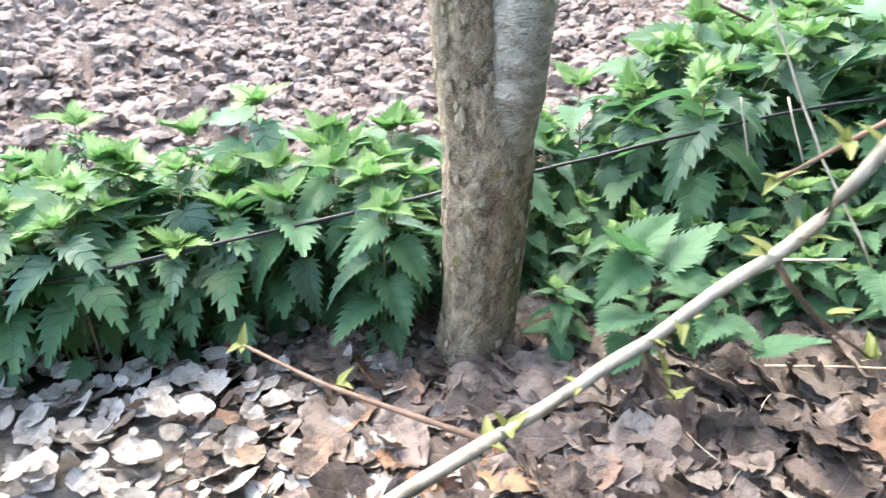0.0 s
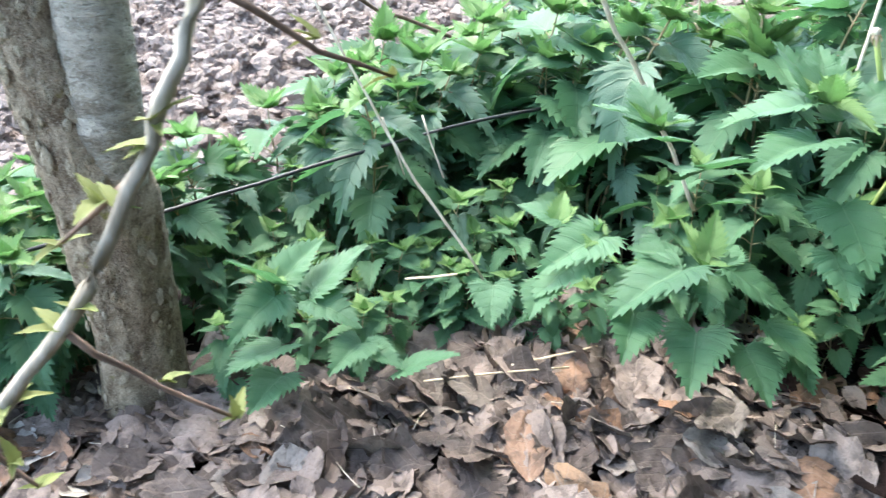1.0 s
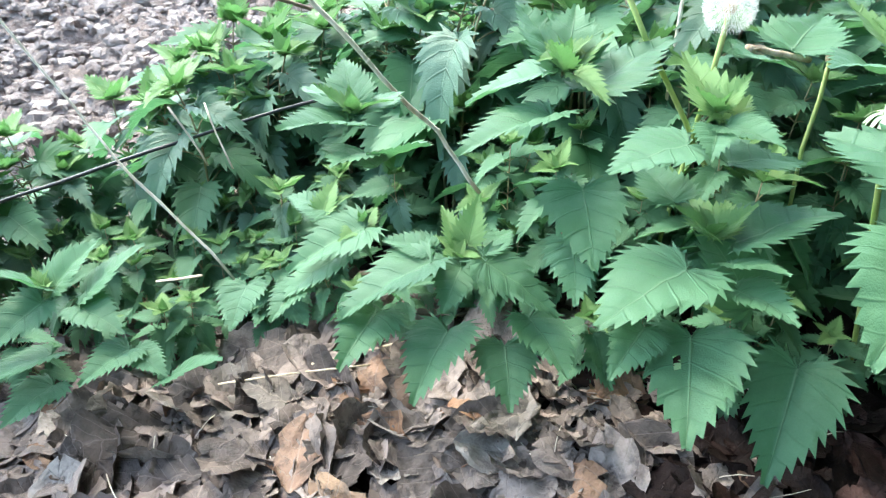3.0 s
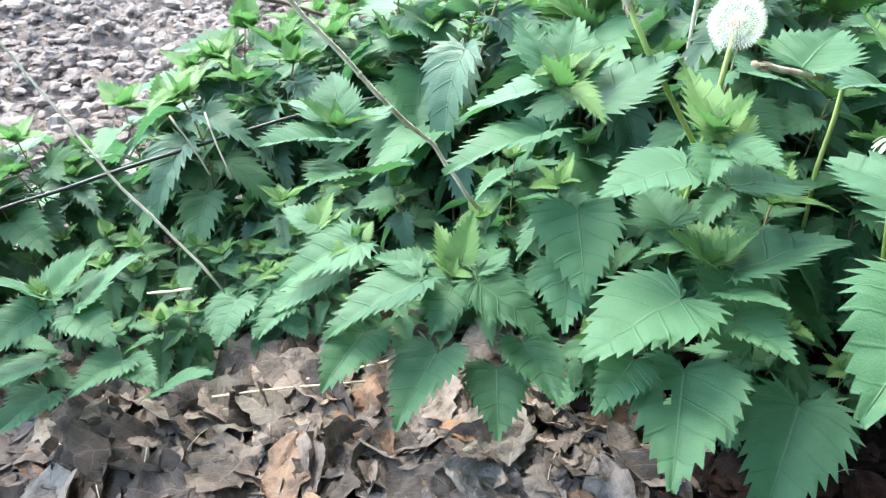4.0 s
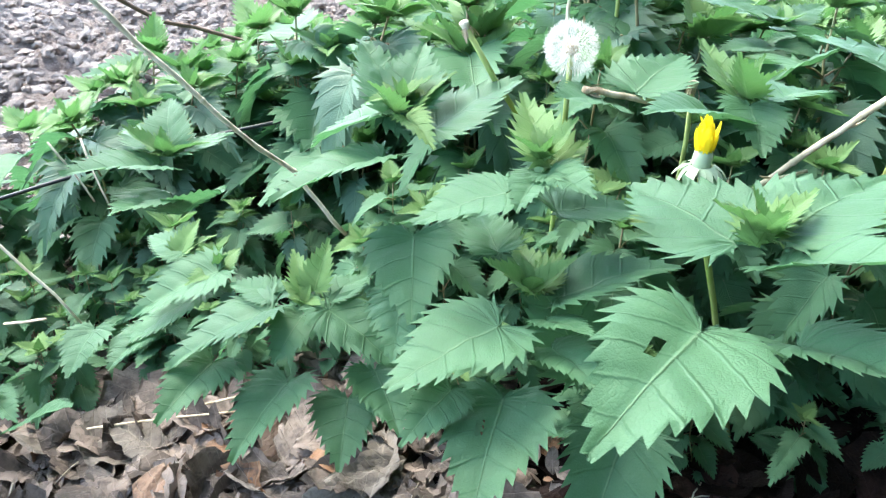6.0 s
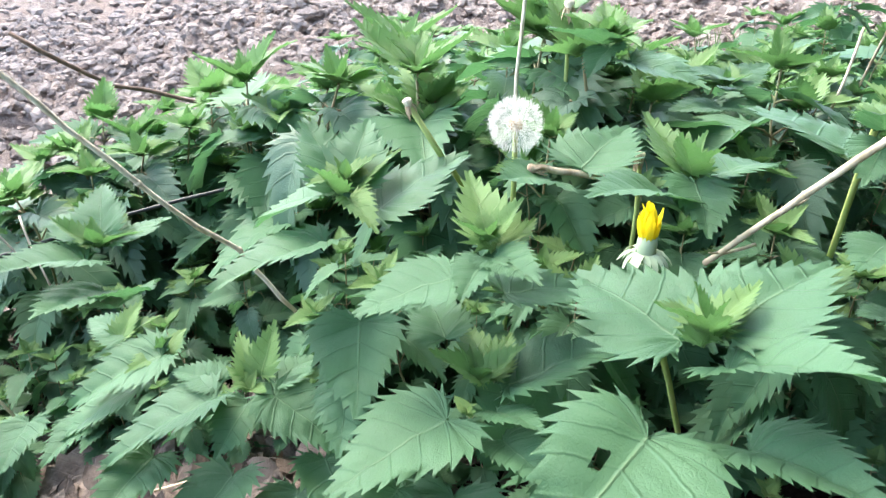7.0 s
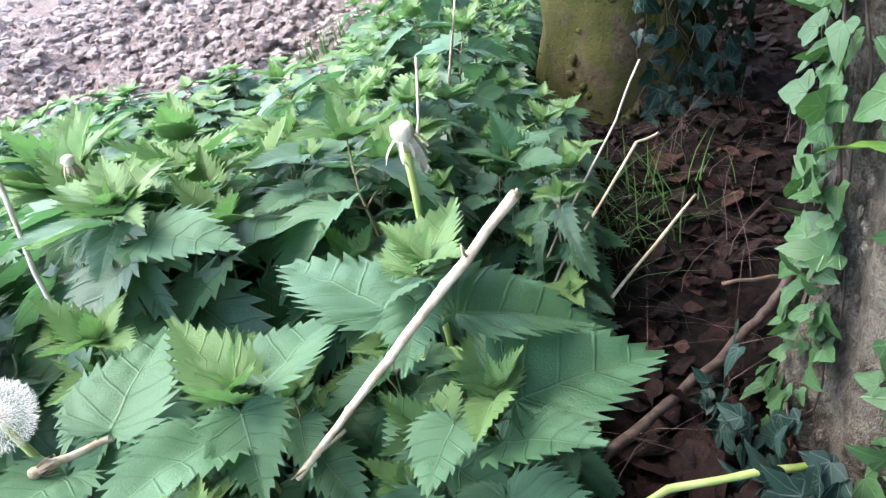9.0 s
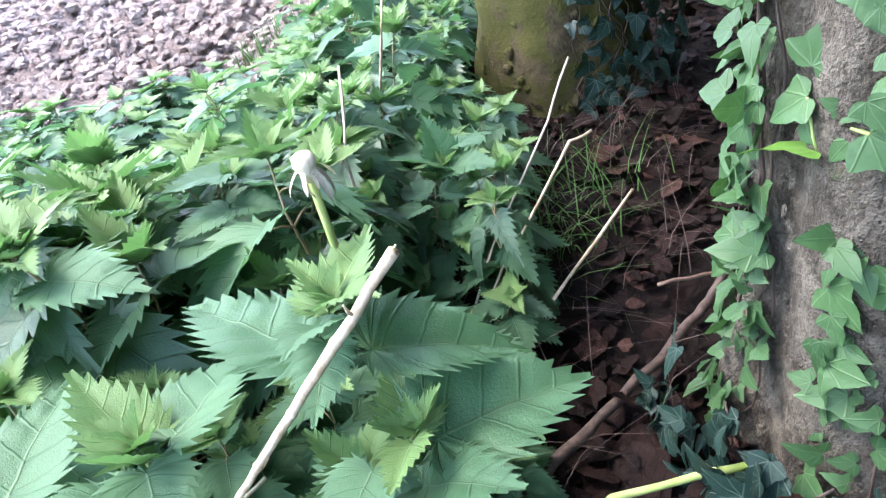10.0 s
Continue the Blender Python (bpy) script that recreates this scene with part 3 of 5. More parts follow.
hero_nettle((0.596, 0.506, 0.231), [
    (0.569, 0.499, 0.234, 0.487, 0.476, 0.206, 'b'), (0.615, 0.490, 0.233, 0.664, 0.443, 0.200, 'b'), (0.594, 0.491, 0.230, 0.568, 0.453, 0.215, 'b'),
    (0.606, 0.515, 0.238, 0.623, 0.539, 0.272, 'y'), (0.597, 0.517, 0.238, 0.591, 0.551, 0.259, 'y'), (0.573, 0.519, 0.234, 0.536, 0.545, 0.235, 'b'),
    (0.615, 0.510, 0.232, 0.655, 0.539, 0.232, 'b'), (0.576, 0.467, 0.184, 0.532, 0.405, 0.167, 'b'), (0.622, 0.451, 0.171, 0.608, 0.392, 0.154, 'b'),
    (0.646, 0.458, 0.190, 0.656, 0.395, 0.176, 'b'), (0.519, 0.487, 0.199, 0.480, 0.435, 0.188, 'b'),
])
hero_nettle((0.523, 0.586, 0.224), [
    (0.524, 0.576, 0.232, 0.450, 0.555, 0.209, 'b'), (0.505, 0.570, 0.215, 0.442, 0.543, 0.187, 'b'), (0.462, 0.562, 0.189, 0.430, 0.520, 0.182, 'b'),
    (0.412, 0.572, 0.190, 0.395, 0.526, 0.175, 'b'), (0.489, 0.608, 0.238, 0.508, 0.637, 0.256, 'y'), (0.489, 0.606, 0.235, 0.522, 0.627, 0.242, 'y'),
    (0.494, 0.607, 0.238, 0.458, 0.642, 0.242, 'b'),
])
hero_nettle((0.686, 0.518, 0.393), [
    (0.673, 0.520, 0.381, 0.617, 0.564, 0.345, 'b'), (0.664, 0.487, 0.358, 0.583, 0.465, 0.344, 'b'), (0.683, 0.523, 0.388, 0.663, 0.578, 0.426, 'b'),
    (0.689, 0.522, 0.388, 0.714, 0.571, 0.422, 'b'), (0.691, 0.519, 0.384, 0.733, 0.534, 0.406, 'y'), (0.708, 0.508, 0.371, 0.785, 0.531, 0.399, 'b'),
    (0.686, 0.500, 0.386, 0.699, 0.462, 0.372, 'y'), (0.678, 0.503, 0.390, 0.657, 0.484, 0.418, 'y'), (0.681, 0.455, 0.310, 0.667, 0.393, 0.276, 'w'),
    (0.668, 0.436, 0.275, 0.652, 0.387, 0.252, 'b'), (0.683, 0.525, 0.392, 0.700, 0.557, 0.406, 'y'),
])
hero_nettle((0.744, 0.376, 0.302), [
    (0.754, 0.379, 0.299, 0.752, 0.433, 0.307, 'y'), (0.764, 0.375, 0.295, 0.854, 0.379, 0.304, 'b'), (0.749, 0.355, 0.292, 0.764, 0.317, 0.304, 'b'),
    (0.718, 0.359, 0.290, 0.640, 0.330, 0.276, 'w'), (0.715, 0.336, 0.250, 0.675, 0.266, 0.226, 'h'), (0.750, 0.345, 0.277, 0.761, 0.296, 0.280, 'b'),
    (0.683, 0.345, 0.256, 0.645, 0.315, 0.245, 'b'), (0.753, 0.379, 0.299, 0.780, 0.414, 0.307, 'y'),
])
hero_nettle((0.767, 0.429, 0.372), [
    (0.773, 0.431, 0.366, 0.772, 0.493, 0.398, 'y'), (0.737, 0.412, 0.358, 0.671, 0.399, 0.349, 'w'), (0.766, 0.412, 0.368, 0.780, 0.369, 0.368, 'b'),
    (0.774, 0.415, 0.339, 0.848, 0.422, 0.327, 'b'), (0.775, 0.430, 0.364, 0.810, 0.452, 0.373, 'y'), (0.759, 0.413, 0.366, 0.732, 0.377, 0.361, 'b'),
    (0.731, 0.409, 0.316, 0.731, 0.462, 0.321, 'b'), (0.777, 0.359, 0.248, 0.757, 0.418, 0.299, 'b'),
])
hero_nettle((0.824, 0.270, 0.389), [
    (0.782, 0.246, 0.355, 0.706, 0.197, 0.340, 'h'), (0.813, 0.276, 0.382, 0.796, 0.358, 0.381, 'b'), (0.835, 0.272, 0.386, 0.911, 0.293, 0.401, 'b'),
    (0.824, 0.252, 0.380, 0.845, 0.195, 0.409, 'b'), (0.813, 0.260, 0.390, 0.810, 0.240, 0.417, 'y'), (0.813, 0.261, 0.393, 0.796, 0.254, 0.413, 'y'),
    (0.824, 0.274, 0.383, 0.860, 0.302, 0.391, 'y'), (0.827, 0.232, 0.348, 0.842, 0.171, 0.364, 'b'), (0.794, 0.319, 0.220, 0.753, 0.277, 0.159, 'b'),
])
hero_nettle((0.911, 0.428, 0.407), [
    (0.912, 0.430, 0.399, 0.911, 0.494, 0.429, 'y'), (0.887, 0.418, 0.394, 0.816, 0.389, 0.413, 'b'), (0.926, 0.423, 0.402, 1.001, 0.451, 0.390, 'b'),
    (0.906, 0.412, 0.403, 0.887, 0.364, 0.387, 'b'), (0.914, 0.428, 0.398, 0.934, 0.452, 0.395, 'y'), (0.905, 0.416, 0.408, 0.883, 0.403, 0.442, 'y'),
    (0.852, 0.471, 0.400, 0.912, 0.514, 0.414, 'b'), (0.823, 0.462, 0.396, 0.776, 0.436, 0.413, 'b'),
])
hero_nettle((1.007, 0.318, 0.391), [
    (1.006, 0.324, 0.386, 1.038, 0.368, 0.390, 'y'), (1.014, 0.314, 0.380, 1.101, 0.278, 0.366, 'b'), (0.977, 0.321, 0.390, 0.938, 0.302, 0.387, 'w'),
    (0.990, 0.302, 0.377, 1.005, 0.247, 0.398, 'b'), (0.977, 0.293, 0.352, 0.938, 0.295, 0.363, 'w'), (0.979, 0.292, 0.352, 0.989, 0.236, 0.368, 'b'),
    (1.008, 0.322, 0.385, 1.048, 0.336, 0.379, 'y'), (0.997, 0.311, 0.395, 0.965, 0.290, 0.406, 'y'),
])
hero_nettle((1.020, 0.375, 0.445), [
    (1.018, 0.379, 0.438, 1.077, 0.406, 0.449, 'y'), (1.015, 0.383, 0.439, 1.031, 0.419, 0.444, 'y'), (0.996, 0.385, 0.425, 0.981, 0.477, 0.432, 'b'),
    (1.023, 0.360, 0.415, 1.096, 0.317, 0.372, 'b'), (1.001, 0.363, 0.434, 0.966, 0.338, 0.421, 'b'), (1.020, 0.377, 0.437, 1.061, 0.386, 0.428, 'y'),
    (1.003, 0.367, 0.443, 0.967, 0.340, 0.463, 'b'),
])
hero_nettle((0.934, 0.602, 0.470), [
    (0.921, 0.590, 0.464, 0.863, 0.572, 0.483, 'b'), (0.939, 0.568, 0.451, 0.975, 0.508, 0.439, 'b'), (0.941, 0.603, 0.467, 0.993, 0.633, 0.472, 'y'),
    (0.938, 0.610, 0.473, 0.951, 0.649, 0.490, 'y'), (0.932, 0.611, 0.469, 0.915, 0.660, 0.479, 'y'), (0.932, 0.584, 0.466, 0.932, 0.544, 0.468, 'y'),
    (0.926, 0.584, 0.461, 0.895, 0.558, 0.444, 'b'),
])
hero_nettle((1.146, 0.720, 0.381), [
    (1.159, 0.723, 0.385, 1.215, 0.739, 0.398, 'b'), (1.141, 0.715, 0.392, 1.085, 0.735, 0.399, 'b'), (1.154, 0.719, 0.376, 1.212, 0.726, 0.359, 'b'),
    (1.126, 0.703, 0.363, 1.061, 0.699, 0.364, 'b'), (1.134, 0.698, 0.364, 1.154, 0.649, 0.359, 'b'), (1.154, 0.726, 0.385, 1.173, 0.757, 0.401, 'y'),
])
hero_nettle((1.368, 0.665, 0.285), [
    (1.366, 0.653, 0.290, 1.321, 0.690, 0.319, 'b'), (1.382, 0.664, 0.286, 1.389, 0.694, 0.343, 'b'), (1.372, 0.645, 0.288, 1.387, 0.583, 0.297, 'b'),
    (1.346, 0.621, 0.231, 1.348, 0.563, 0.249, 'b'), (1.347, 0.631, 0.212, 1.359, 0.682, 0.213, 'b'), (1.328, 0.603, 0.192, 1.383, 0.530, 0.184, 'b'),
    (1.324, 0.661, 0.258, 1.257, 0.676, 0.248, 'b'), (1.398, 0.664, 0.302, 1.456, 0.651, 0.294, 'b'), (1.339, 0.618, 0.221, 1.314, 0.587, 0.222, 'y'),
])
hero_nettle((0.205, 0.681, 0.150), [
    (0.205, 0.670, 0.156, 0.162, 0.648, 0.200, 'b'), (0.215, 0.684, 0.149, 0.264, 0.708, 0.185, 'b'), (0.246, 0.668, 0.144, 0.308, 0.692, 0.181, 'b'),
    (0.242, 0.648, 0.144, 0.287, 0.608, 0.131, 'b'), (0.205, 0.663, 0.144, 0.156, 0.619, 0.120, 'b'), (0.207, 0.635, 0.100, 0.153, 0.584, 0.109, 'b'),
    (0.287, 0.610, 0.110, 0.248, 0.566, 0.109, 'b'), (0.292, 0.606, 0.107, 0.323, 0.571, 0.100, 'b'), (0.326, 0.583, 0.090, 0.379, 0.559, 0.120, 'b'),
    (0.206, 0.619, 0.073, 0.170, 0.569, 0.072, 'b'), (0.203, 0.685, 0.143, 0.222, 0.720, 0.138, 'y'), (0.205, 0.681, 0.138, 0.190, 0.718, 0.143, 'y'),
])
hero_nettle((0.514, 0.503, 0.370), [
    (0.515, 0.510, 0.371, 0.481, 0.557, 0.376, 'b'), (0.516, 0.512, 0.374, 0.516, 0.559, 0.395, 'b'), (0.523, 0.508, 0.369, 0.559, 0.546, 0.368, 'b'),
    (0.525, 0.469, 0.341, 0.556, 0.430, 0.370, 'b'), (0.509, 0.488, 0.367, 0.458, 0.457, 0.380, 'b'), (0.517, 0.509, 0.369, 0.530, 0.542, 0.376, 'y'),
    (0.511, 0.510, 0.369, 0.500, 0.537, 0.371, 'y'), (0.517, 0.476, 0.350, 0.490, 0.425, 0.364, 'b'),
])

# ---- the nettle bed ----
def canopy(x, y):
    """Height of the nettle tops above the ground."""
    h = float(np.interp(x, [-1.5, 0.0, 0.3, 0.6, 0.95, 1.3, 1.6, 2.2], [0.19, 0.22, 0.255, 0.30, 0.34, 0.25, 0.21, 0.21]))
    h *= 1.0 - 0.42 * smooth(y - front_edge(x), 0.35, 0.9) * smooth(x, 0.2, 0.6)
    return h + 0.02 * noise.noise((x * 4, y * 4, 2.0))


TEMPLATES = [nettle_template(100 + i, h, s, k) for i, (h, s, k) in enumerate((
    (0.30, 0.085, "near"), (0.33, 0.080, "near"), (0.28, 0.090, "near"), (0.31, 0.075, "near"), (0.34, 0.085, "near"),
    (0.26, 0.084, "far"), (0.24, 0.078, "far"), (0.28, 0.086, "far"), (0.22, 0.074, "far")))]
HEIGHTS = (0.30, 0.33, 0.28, 0.31, 0.34, 0.26, 0.24, 0.28, 0.22)
KEEP_CLEAR = [(0.06, 0.76, 0.07), (2.05, 0.97, 0.20)]
nettle_spots = []
gap = 0.062
x = -0.95
while x < 2.25:
    y = front_edge(x)
    top = back_edge(x)
    while y < top:
        px, py = x + rng.uniform(-0.03, 0.03), y + rng.uniform(-0.03, 0.03)
        if front_edge(px) + 0.03 < py < back_edge(px) and all(math.hypot(px - a, py - b) > r for a, b, r in KEEP_CLEAR):
            nettle_spots.append((px, py))
        y += (gap if x > 0.5 else gap * (0.85 if x > 0.0 else 0.62)) * (1.0 + 0.45 * smooth(y - front_edge(x), 0.3, 0.6))
    x += gap if x > 0.5 else gap * (0.85 if x > 0.0 else 0.7)
used = {}
nettle_spots = [q for q in nettle_spots if all(math.hypot(q[0] - a, q[1] - b) > 0.035 for a, b in HERO_FEET)]
nettle_spots.sort(key=lambda q: math.hypot(q[0] - 0.6, q[1] - 0.5))
low_spots = [(0.16 + 0.042 * k + rng.uniform(-0.01, 0.01), front_edge(0.16 + 0.042 * k) + rng.uniform(-0.03, 0.03)) for k in range(26)]
low_spots = [q for q in low_spots if all(math.hypot(q[0] - a, q[1] - b) > 0.03 for a, b in HERO_FEET)]
for px, py in low_spots:
    k = len(used) if len(used) < 5 else rng.randrange(0, 5)
    s = rng.uniform(0.28, 0.40)
    m = Matrix.LocRotScale((px, py, ground_height(px, py)), Euler((rng.uniform(-0.15, 0.15), rng.uniform(-0.15, 0.15), rng.uniform(0, 6.28))), (s * 1.25, s * 1.25, s))
    if k in used:
        set_label(copy_thing(TEMPLATES[k], m), "low shaded nettle shoot above the leaf litter")
    else:
        used[k] = m
        set_label(TEMPLATES[k], "low shaded nettle shoot above the leaf litter")
mass_v, mass_f, mass_u, mass_s, mass_n = [], [], [], [], 0
LOW_UV = {}
for me in (LOW, LOW_YOUNG, LOW_FOLD):
    flat = [(0.0, 0.0)] * len(me.vertices)
    for lp in me.loops:
        flat[lp.vertex_index] = tuple(me.uv_layers[0].data[lp.index].uv)
    LOW_UV[me.name] = flat
for i, (px, py) in enumerate(nettle_spots):
    near = math.hypot(px - 0.75, py - 0.2) < 0.5
    k = rng.randrange(0, 5) if near else rng.randrange(5, 9)
    s = canopy(px, py) / HEIGHTS[k] * rng.uniform(0.72, 1.12)
    back = smooth(py - front_edge(px), 0.3, 0.5) * smooth(px, 0.3, 0.6)
    if 0.1 < px < 1.3 and py < front_edge(px) + 0.22:
        s *= 0.66 if px > 0.68 else 0.52
    wide = s * (1.0 - back) + max(s, 0.95) * back
    if px > 1.12 and py < front_edge(px) + 0.25:
        s, wide = 0.75 * s, 0.66
    m = Matrix.LocRotScale((px, py, ground_height(px, py)), Euler((rng.uniform(-0.12, 0.12), rng.uniform(-0.12, 0.12), rng.uniform(0, 6.28))), (wide, wide, s))
    text = "bushy young stinging nettle with toothed green leaves" if near else "small stinging nettle in the bed beside the field"
    if i < 240:
        if k in used:
            set_label(copy_thing(TEMPLATES[k], m), text)
        else:
            used[k] = m
            set_label(TEMPLATES[k], text)
    else:
        for ob in TEMPLATES[5 + i % 4].children:
            young = ob.data.materials[0] == M_YOUNG
            fold = ob.data.materials[0] == M_FOLD
            blade = ob.name.startswith("leaf")
            me = (LOW_YOUNG if young else LOW_FOLD if fold else LOW) if blade else ob.data
            w = m @ ob.matrix_basis
            mass_v += [tuple(w @ q.co) for q in me.vertices]
            mass_f += [tuple(q + mass_n for q in p.vertices) for p in me.polygons]
            mass_s += [(1 if young else 3 if fold else 0) if blade else 2] * len(me.polygons)
            mass_u += LOW_UV.get(me.name, [(0.0, 0.0)] * len(me.vertices))
            mass_n += len(me.vertices)
for k, m in used.items():
    TEMPLATES[k].matrix_basis = m
thing("nettle_mass", "far part of the dense green nettle bed", "nettles", kind="stuff", me=mesh_of("nettle_mass", mass_v, mass_f, [M_LEAF, M_YOUNG, M_STEM, M_FOLD], mass_u, mass_s))


# ---- the forked tree in the nettles ----
def tree_mesh(name, pts, radii, sides, mat, seed, ridge=0.08, flute=0.0):
    v, f = [], []
    n = len(pts)
    fine = []
    for i in range(n - 1):
        for k in range(16):
            fine.append((Vector(pts[i]).lerp(Vector(pts[i + 1]), k / 16), radii[i] + (radii[i + 1] - radii[i]) * k / 16))
    fine.append((Vector(pts[-1]), radii[-1]))
    for i, (p, r) in enumerate(fine):
        for k in range(sides):
            w = 2 * math.pi * k / sides
            c, s = math.cos(w), math.sin(w)
            q = 1 + ridge * noise.noise((c * 2.5 + seed, s * 2.5, p.z * 6)) + 0.6 * ridge * noise.noise((c * 7 + seed, s * 7, p.z * 9)) + 0.3 * ridge * noise.noise((c * 18 + seed, s * 18, p.z * 30))
            q += flute * (noise.noise((c * 3.2 + seed, s * 3.2, p.z * 0.9)) - 1.6 * max(0.0, 0.22 - abs(noise.noise((c * 2.6 - seed, s * 2.6, p.z * 0.6)))))
            v.append((p.x + r * q * c, p.y + r * q * s, p.z))
    m = len(fine)
    for i in range(m - 1):
        for k in range(sides):
            a, b = i * sides + k, i * sides + (k + 1) % sides
            f.append((a, b, b + sides, a + sides))
    f.append(tuple(range((m - 1) * sides, m * sides)))
    return mesh_of(name, v, f, [mat])


fork = thing("forked_tree", "slim forked tree with brown flaking bark and a smoother grey limb", "tree", at=(0.055, 0.755, -0.08))
fork_trunk = child("trunk", tree_mesh("trunk", [(-0.006, 0, -0.05), (-0.006, 0, 0.02), (-0.004, -0.005, 0.15), (-0.006, -0.02, 0.32), (-0.040, -0.03, 0.5), (-0.107, -0.02, 0.9), (-0.2, 0.0, 1.8), (-0.35, 0.1, 3.2)],
      [0.062, 0.05, 0.046, 0.050, 0.036, 0.032, 0.028, 0.01], 56, M_BARK, 3.0, 0.12), fork)
child("limb", tree_mesh("limb", [(0.008, -0.025, 0.30), (0.013, -0.045, 0.40), (0.016, -0.05, 0.55), (0.033, -0.045, 0.95), (0.10, -0.02, 1.8), (0.3, 0.0, 3.0)],
      [0.026, 0.032, 0.031, 0.029, 0.025, 0.01], 24, M_BARK_GREY, 8.0, 0.05), fork, label="smooth grey limb")

# ---- the ivy-clad tree and the mossy tree at the litter hollow ----
ivy_tree = thing("ivy_clad_tree", "old tree with ridged greyish-brown bark, climbed by ivy", "tree", at=(1.43, 0.16, 0.05))
ivy_trunk = child("trunk", tree_mesh("old_trunk", [(0, 0, -0.06), (0, 0, 0.03), (0.0, 0, 0.2), (0.01, 0, 0.5), (0.03, 0.0, 0.9), (0.05, 0.0, 2.0), (0.08, 0, 4.0)],
      [0.21, 0.18, 0.157, 0.15, 0.145, 0.135, 0.10], 150, M_IVYBARK, 5.0, 0.03, 0.16), ivy_tree)
moss_tree = thing("mossy_tree", "thick tree trunk under olive-green moss with dark ivy", "tree", at=(2.05, 0.97, 0.05))
moss_trunk = child("trunk", tree_mesh("mossy_trunk", [(0, 0, -0.06), (0, 0, 0.04), (0.0, 0, 0.2), (0.0, 0, 0.5), (0.0, 0.0, 0.9), (0.0, 0.0, 2.0), (0.0, 0, 4.0)],
      [0.22, 0.185, 0.158, 0.15, 0.145, 0.135, 0.10], 64, M_MOSSBARK, 9.0, 0.06), moss_tree)


def crown(tree, mat, centre, spread, count, seed):
    """Limbs and many small leaves added unseen to shade the hollow, high over it and well above the walk."""
    rnd = random.Random(seed)
    sh = Shape()
    for i in range(7):
        w = rnd.uniform(0, 6.28)
        tip = Vector(centre) + Vector((math.cos(w) * spread * 0.8, math.sin(w) * spread * 0.8, rnd.uniform(-0.2, 0.5)))
        sh.tube(bent((0.05, 0, 1.7 + 0.15 * i), tip, 6, 0.08, rnd), [0.03 - 0.004 * k for k in range(7)], 6)
    child("limbs", sh.mesh("limbs", [M_TWIG]), tree)
    v, f = [], []
    clumps = [Vector(centre) + Vector((rnd.gauss(0, 0.45) * spread, rnd.gauss(0, 0.45) * spread, rnd.gauss(0, 0.25))) for _ in range(60)]
    for i in range(count):
        p = rnd.choice(clumps) + Vector((rnd.gauss(0, 0.13), rnd.gauss(0, 0.13), rnd.gauss(0, 0.10)))
        if p.z < 1.25:
            continue
        d = Vector((rnd.uniform(-1, 1), rnd.uniform(-1, 1), rnd.uniform(-0.8, 0.4))).normalized()
        side = d.cross(Vector((rnd.uniform(-0.3, 0.3), rnd.uniform(-0.3, 0.3), 1))).normalized()
        l = rnd.uniform(0.06, 0.11)
        n = len(v)
        v += [tuple(p), tuple(p + d * l * 0.45 + side * l * 0.32), tuple(p + d * l), tuple(p + d * l * 0.45 - side * l * 0.32)]
        f.append((n, n + 1, n + 2, n + 3))
    child("crown", mesh_of("crown", v, f, [mat]), tree)


# overhead leaf masses out of view, sized to block sky from the hollow
crown(ivy_tree, M_UNSEEN_SHADE, (0.15, -0.10, 2.2), 1.25, 13000, 71)
crown(moss_tree, M_UNSEEN_SHADE, (-0.1, -0.25, 2.1), 1.1, 11000, 72)


def plate(name, seed, mat, thick, tooth=0.3, smooth=True):
    """A raised scale of bark or a cushion of moss lying in the xy plane, about one unit across."""
    rnd = random.Random(seed)
    v, f = [(0, 0, thick * rnd.uniform(0.7, 1.1))], []
    n = 9
    edge = [rnd.uniform(1 - tooth, 1.05) for _ in range(n)]
    for ring, (r, h) in enumerate(((0.30, 0.95), (0.46, 0.55), (0.52, -0.25))):
        for k in range(n):
            w = 2 * math.pi * k / n
            q = edge[k] * r * 1.0
            v.append((q * math.cos(w), q * math.sin(w), thick * h * rnd.uniform(0.75, 1.15)))
    for k in range(n):
        f.append((0, 1 + k, 1 + (k + 1) % n))
        for ring in range(2):
            a, b = 1 + ring * n + k, 1 + ring * n + (k + 1) % n
            f.append((a, a + n, b + n, b))
    return mesh_of(name, v, f, [mat], smooth=smooth)


def clad(bole, name, pool, radius, bearings, heights, count, lo, hi, tall, seed, axis_at=lambda z: (0.0, 0.0)):
    """Lays scales over a trunk."""
    rnd = random.Random(seed)
    for i in range(count):
        a, z = radians(rnd.uniform(*bearings)), rnd.uniform(*heights)
        out = Vector((math.cos(a), math.sin(a), rnd.uniform(-0.12, 0.12))).normalized()
        tang = Vector((-math.sin(a), math.cos(a), 0))
        up = out.cross(tang)
        s = rnd.uniform(lo, hi)
        cx, cy = axis_at(z)
        r = radius(z)
        m = Matrix((tang, up, out)).transposed().to_4x4()
        child(name, rnd.choice(pool), bole, Matrix.Translation((cx + r * math.cos(a), cy + r * math.sin(a), z)) @ m @ Matrix.Rotation(rnd.gauss(0, 0.25), 4, 'Z') @ Matrix.Diagonal((s, s * tall * rnd.uniform(0.7, 1.3), s, 1)))


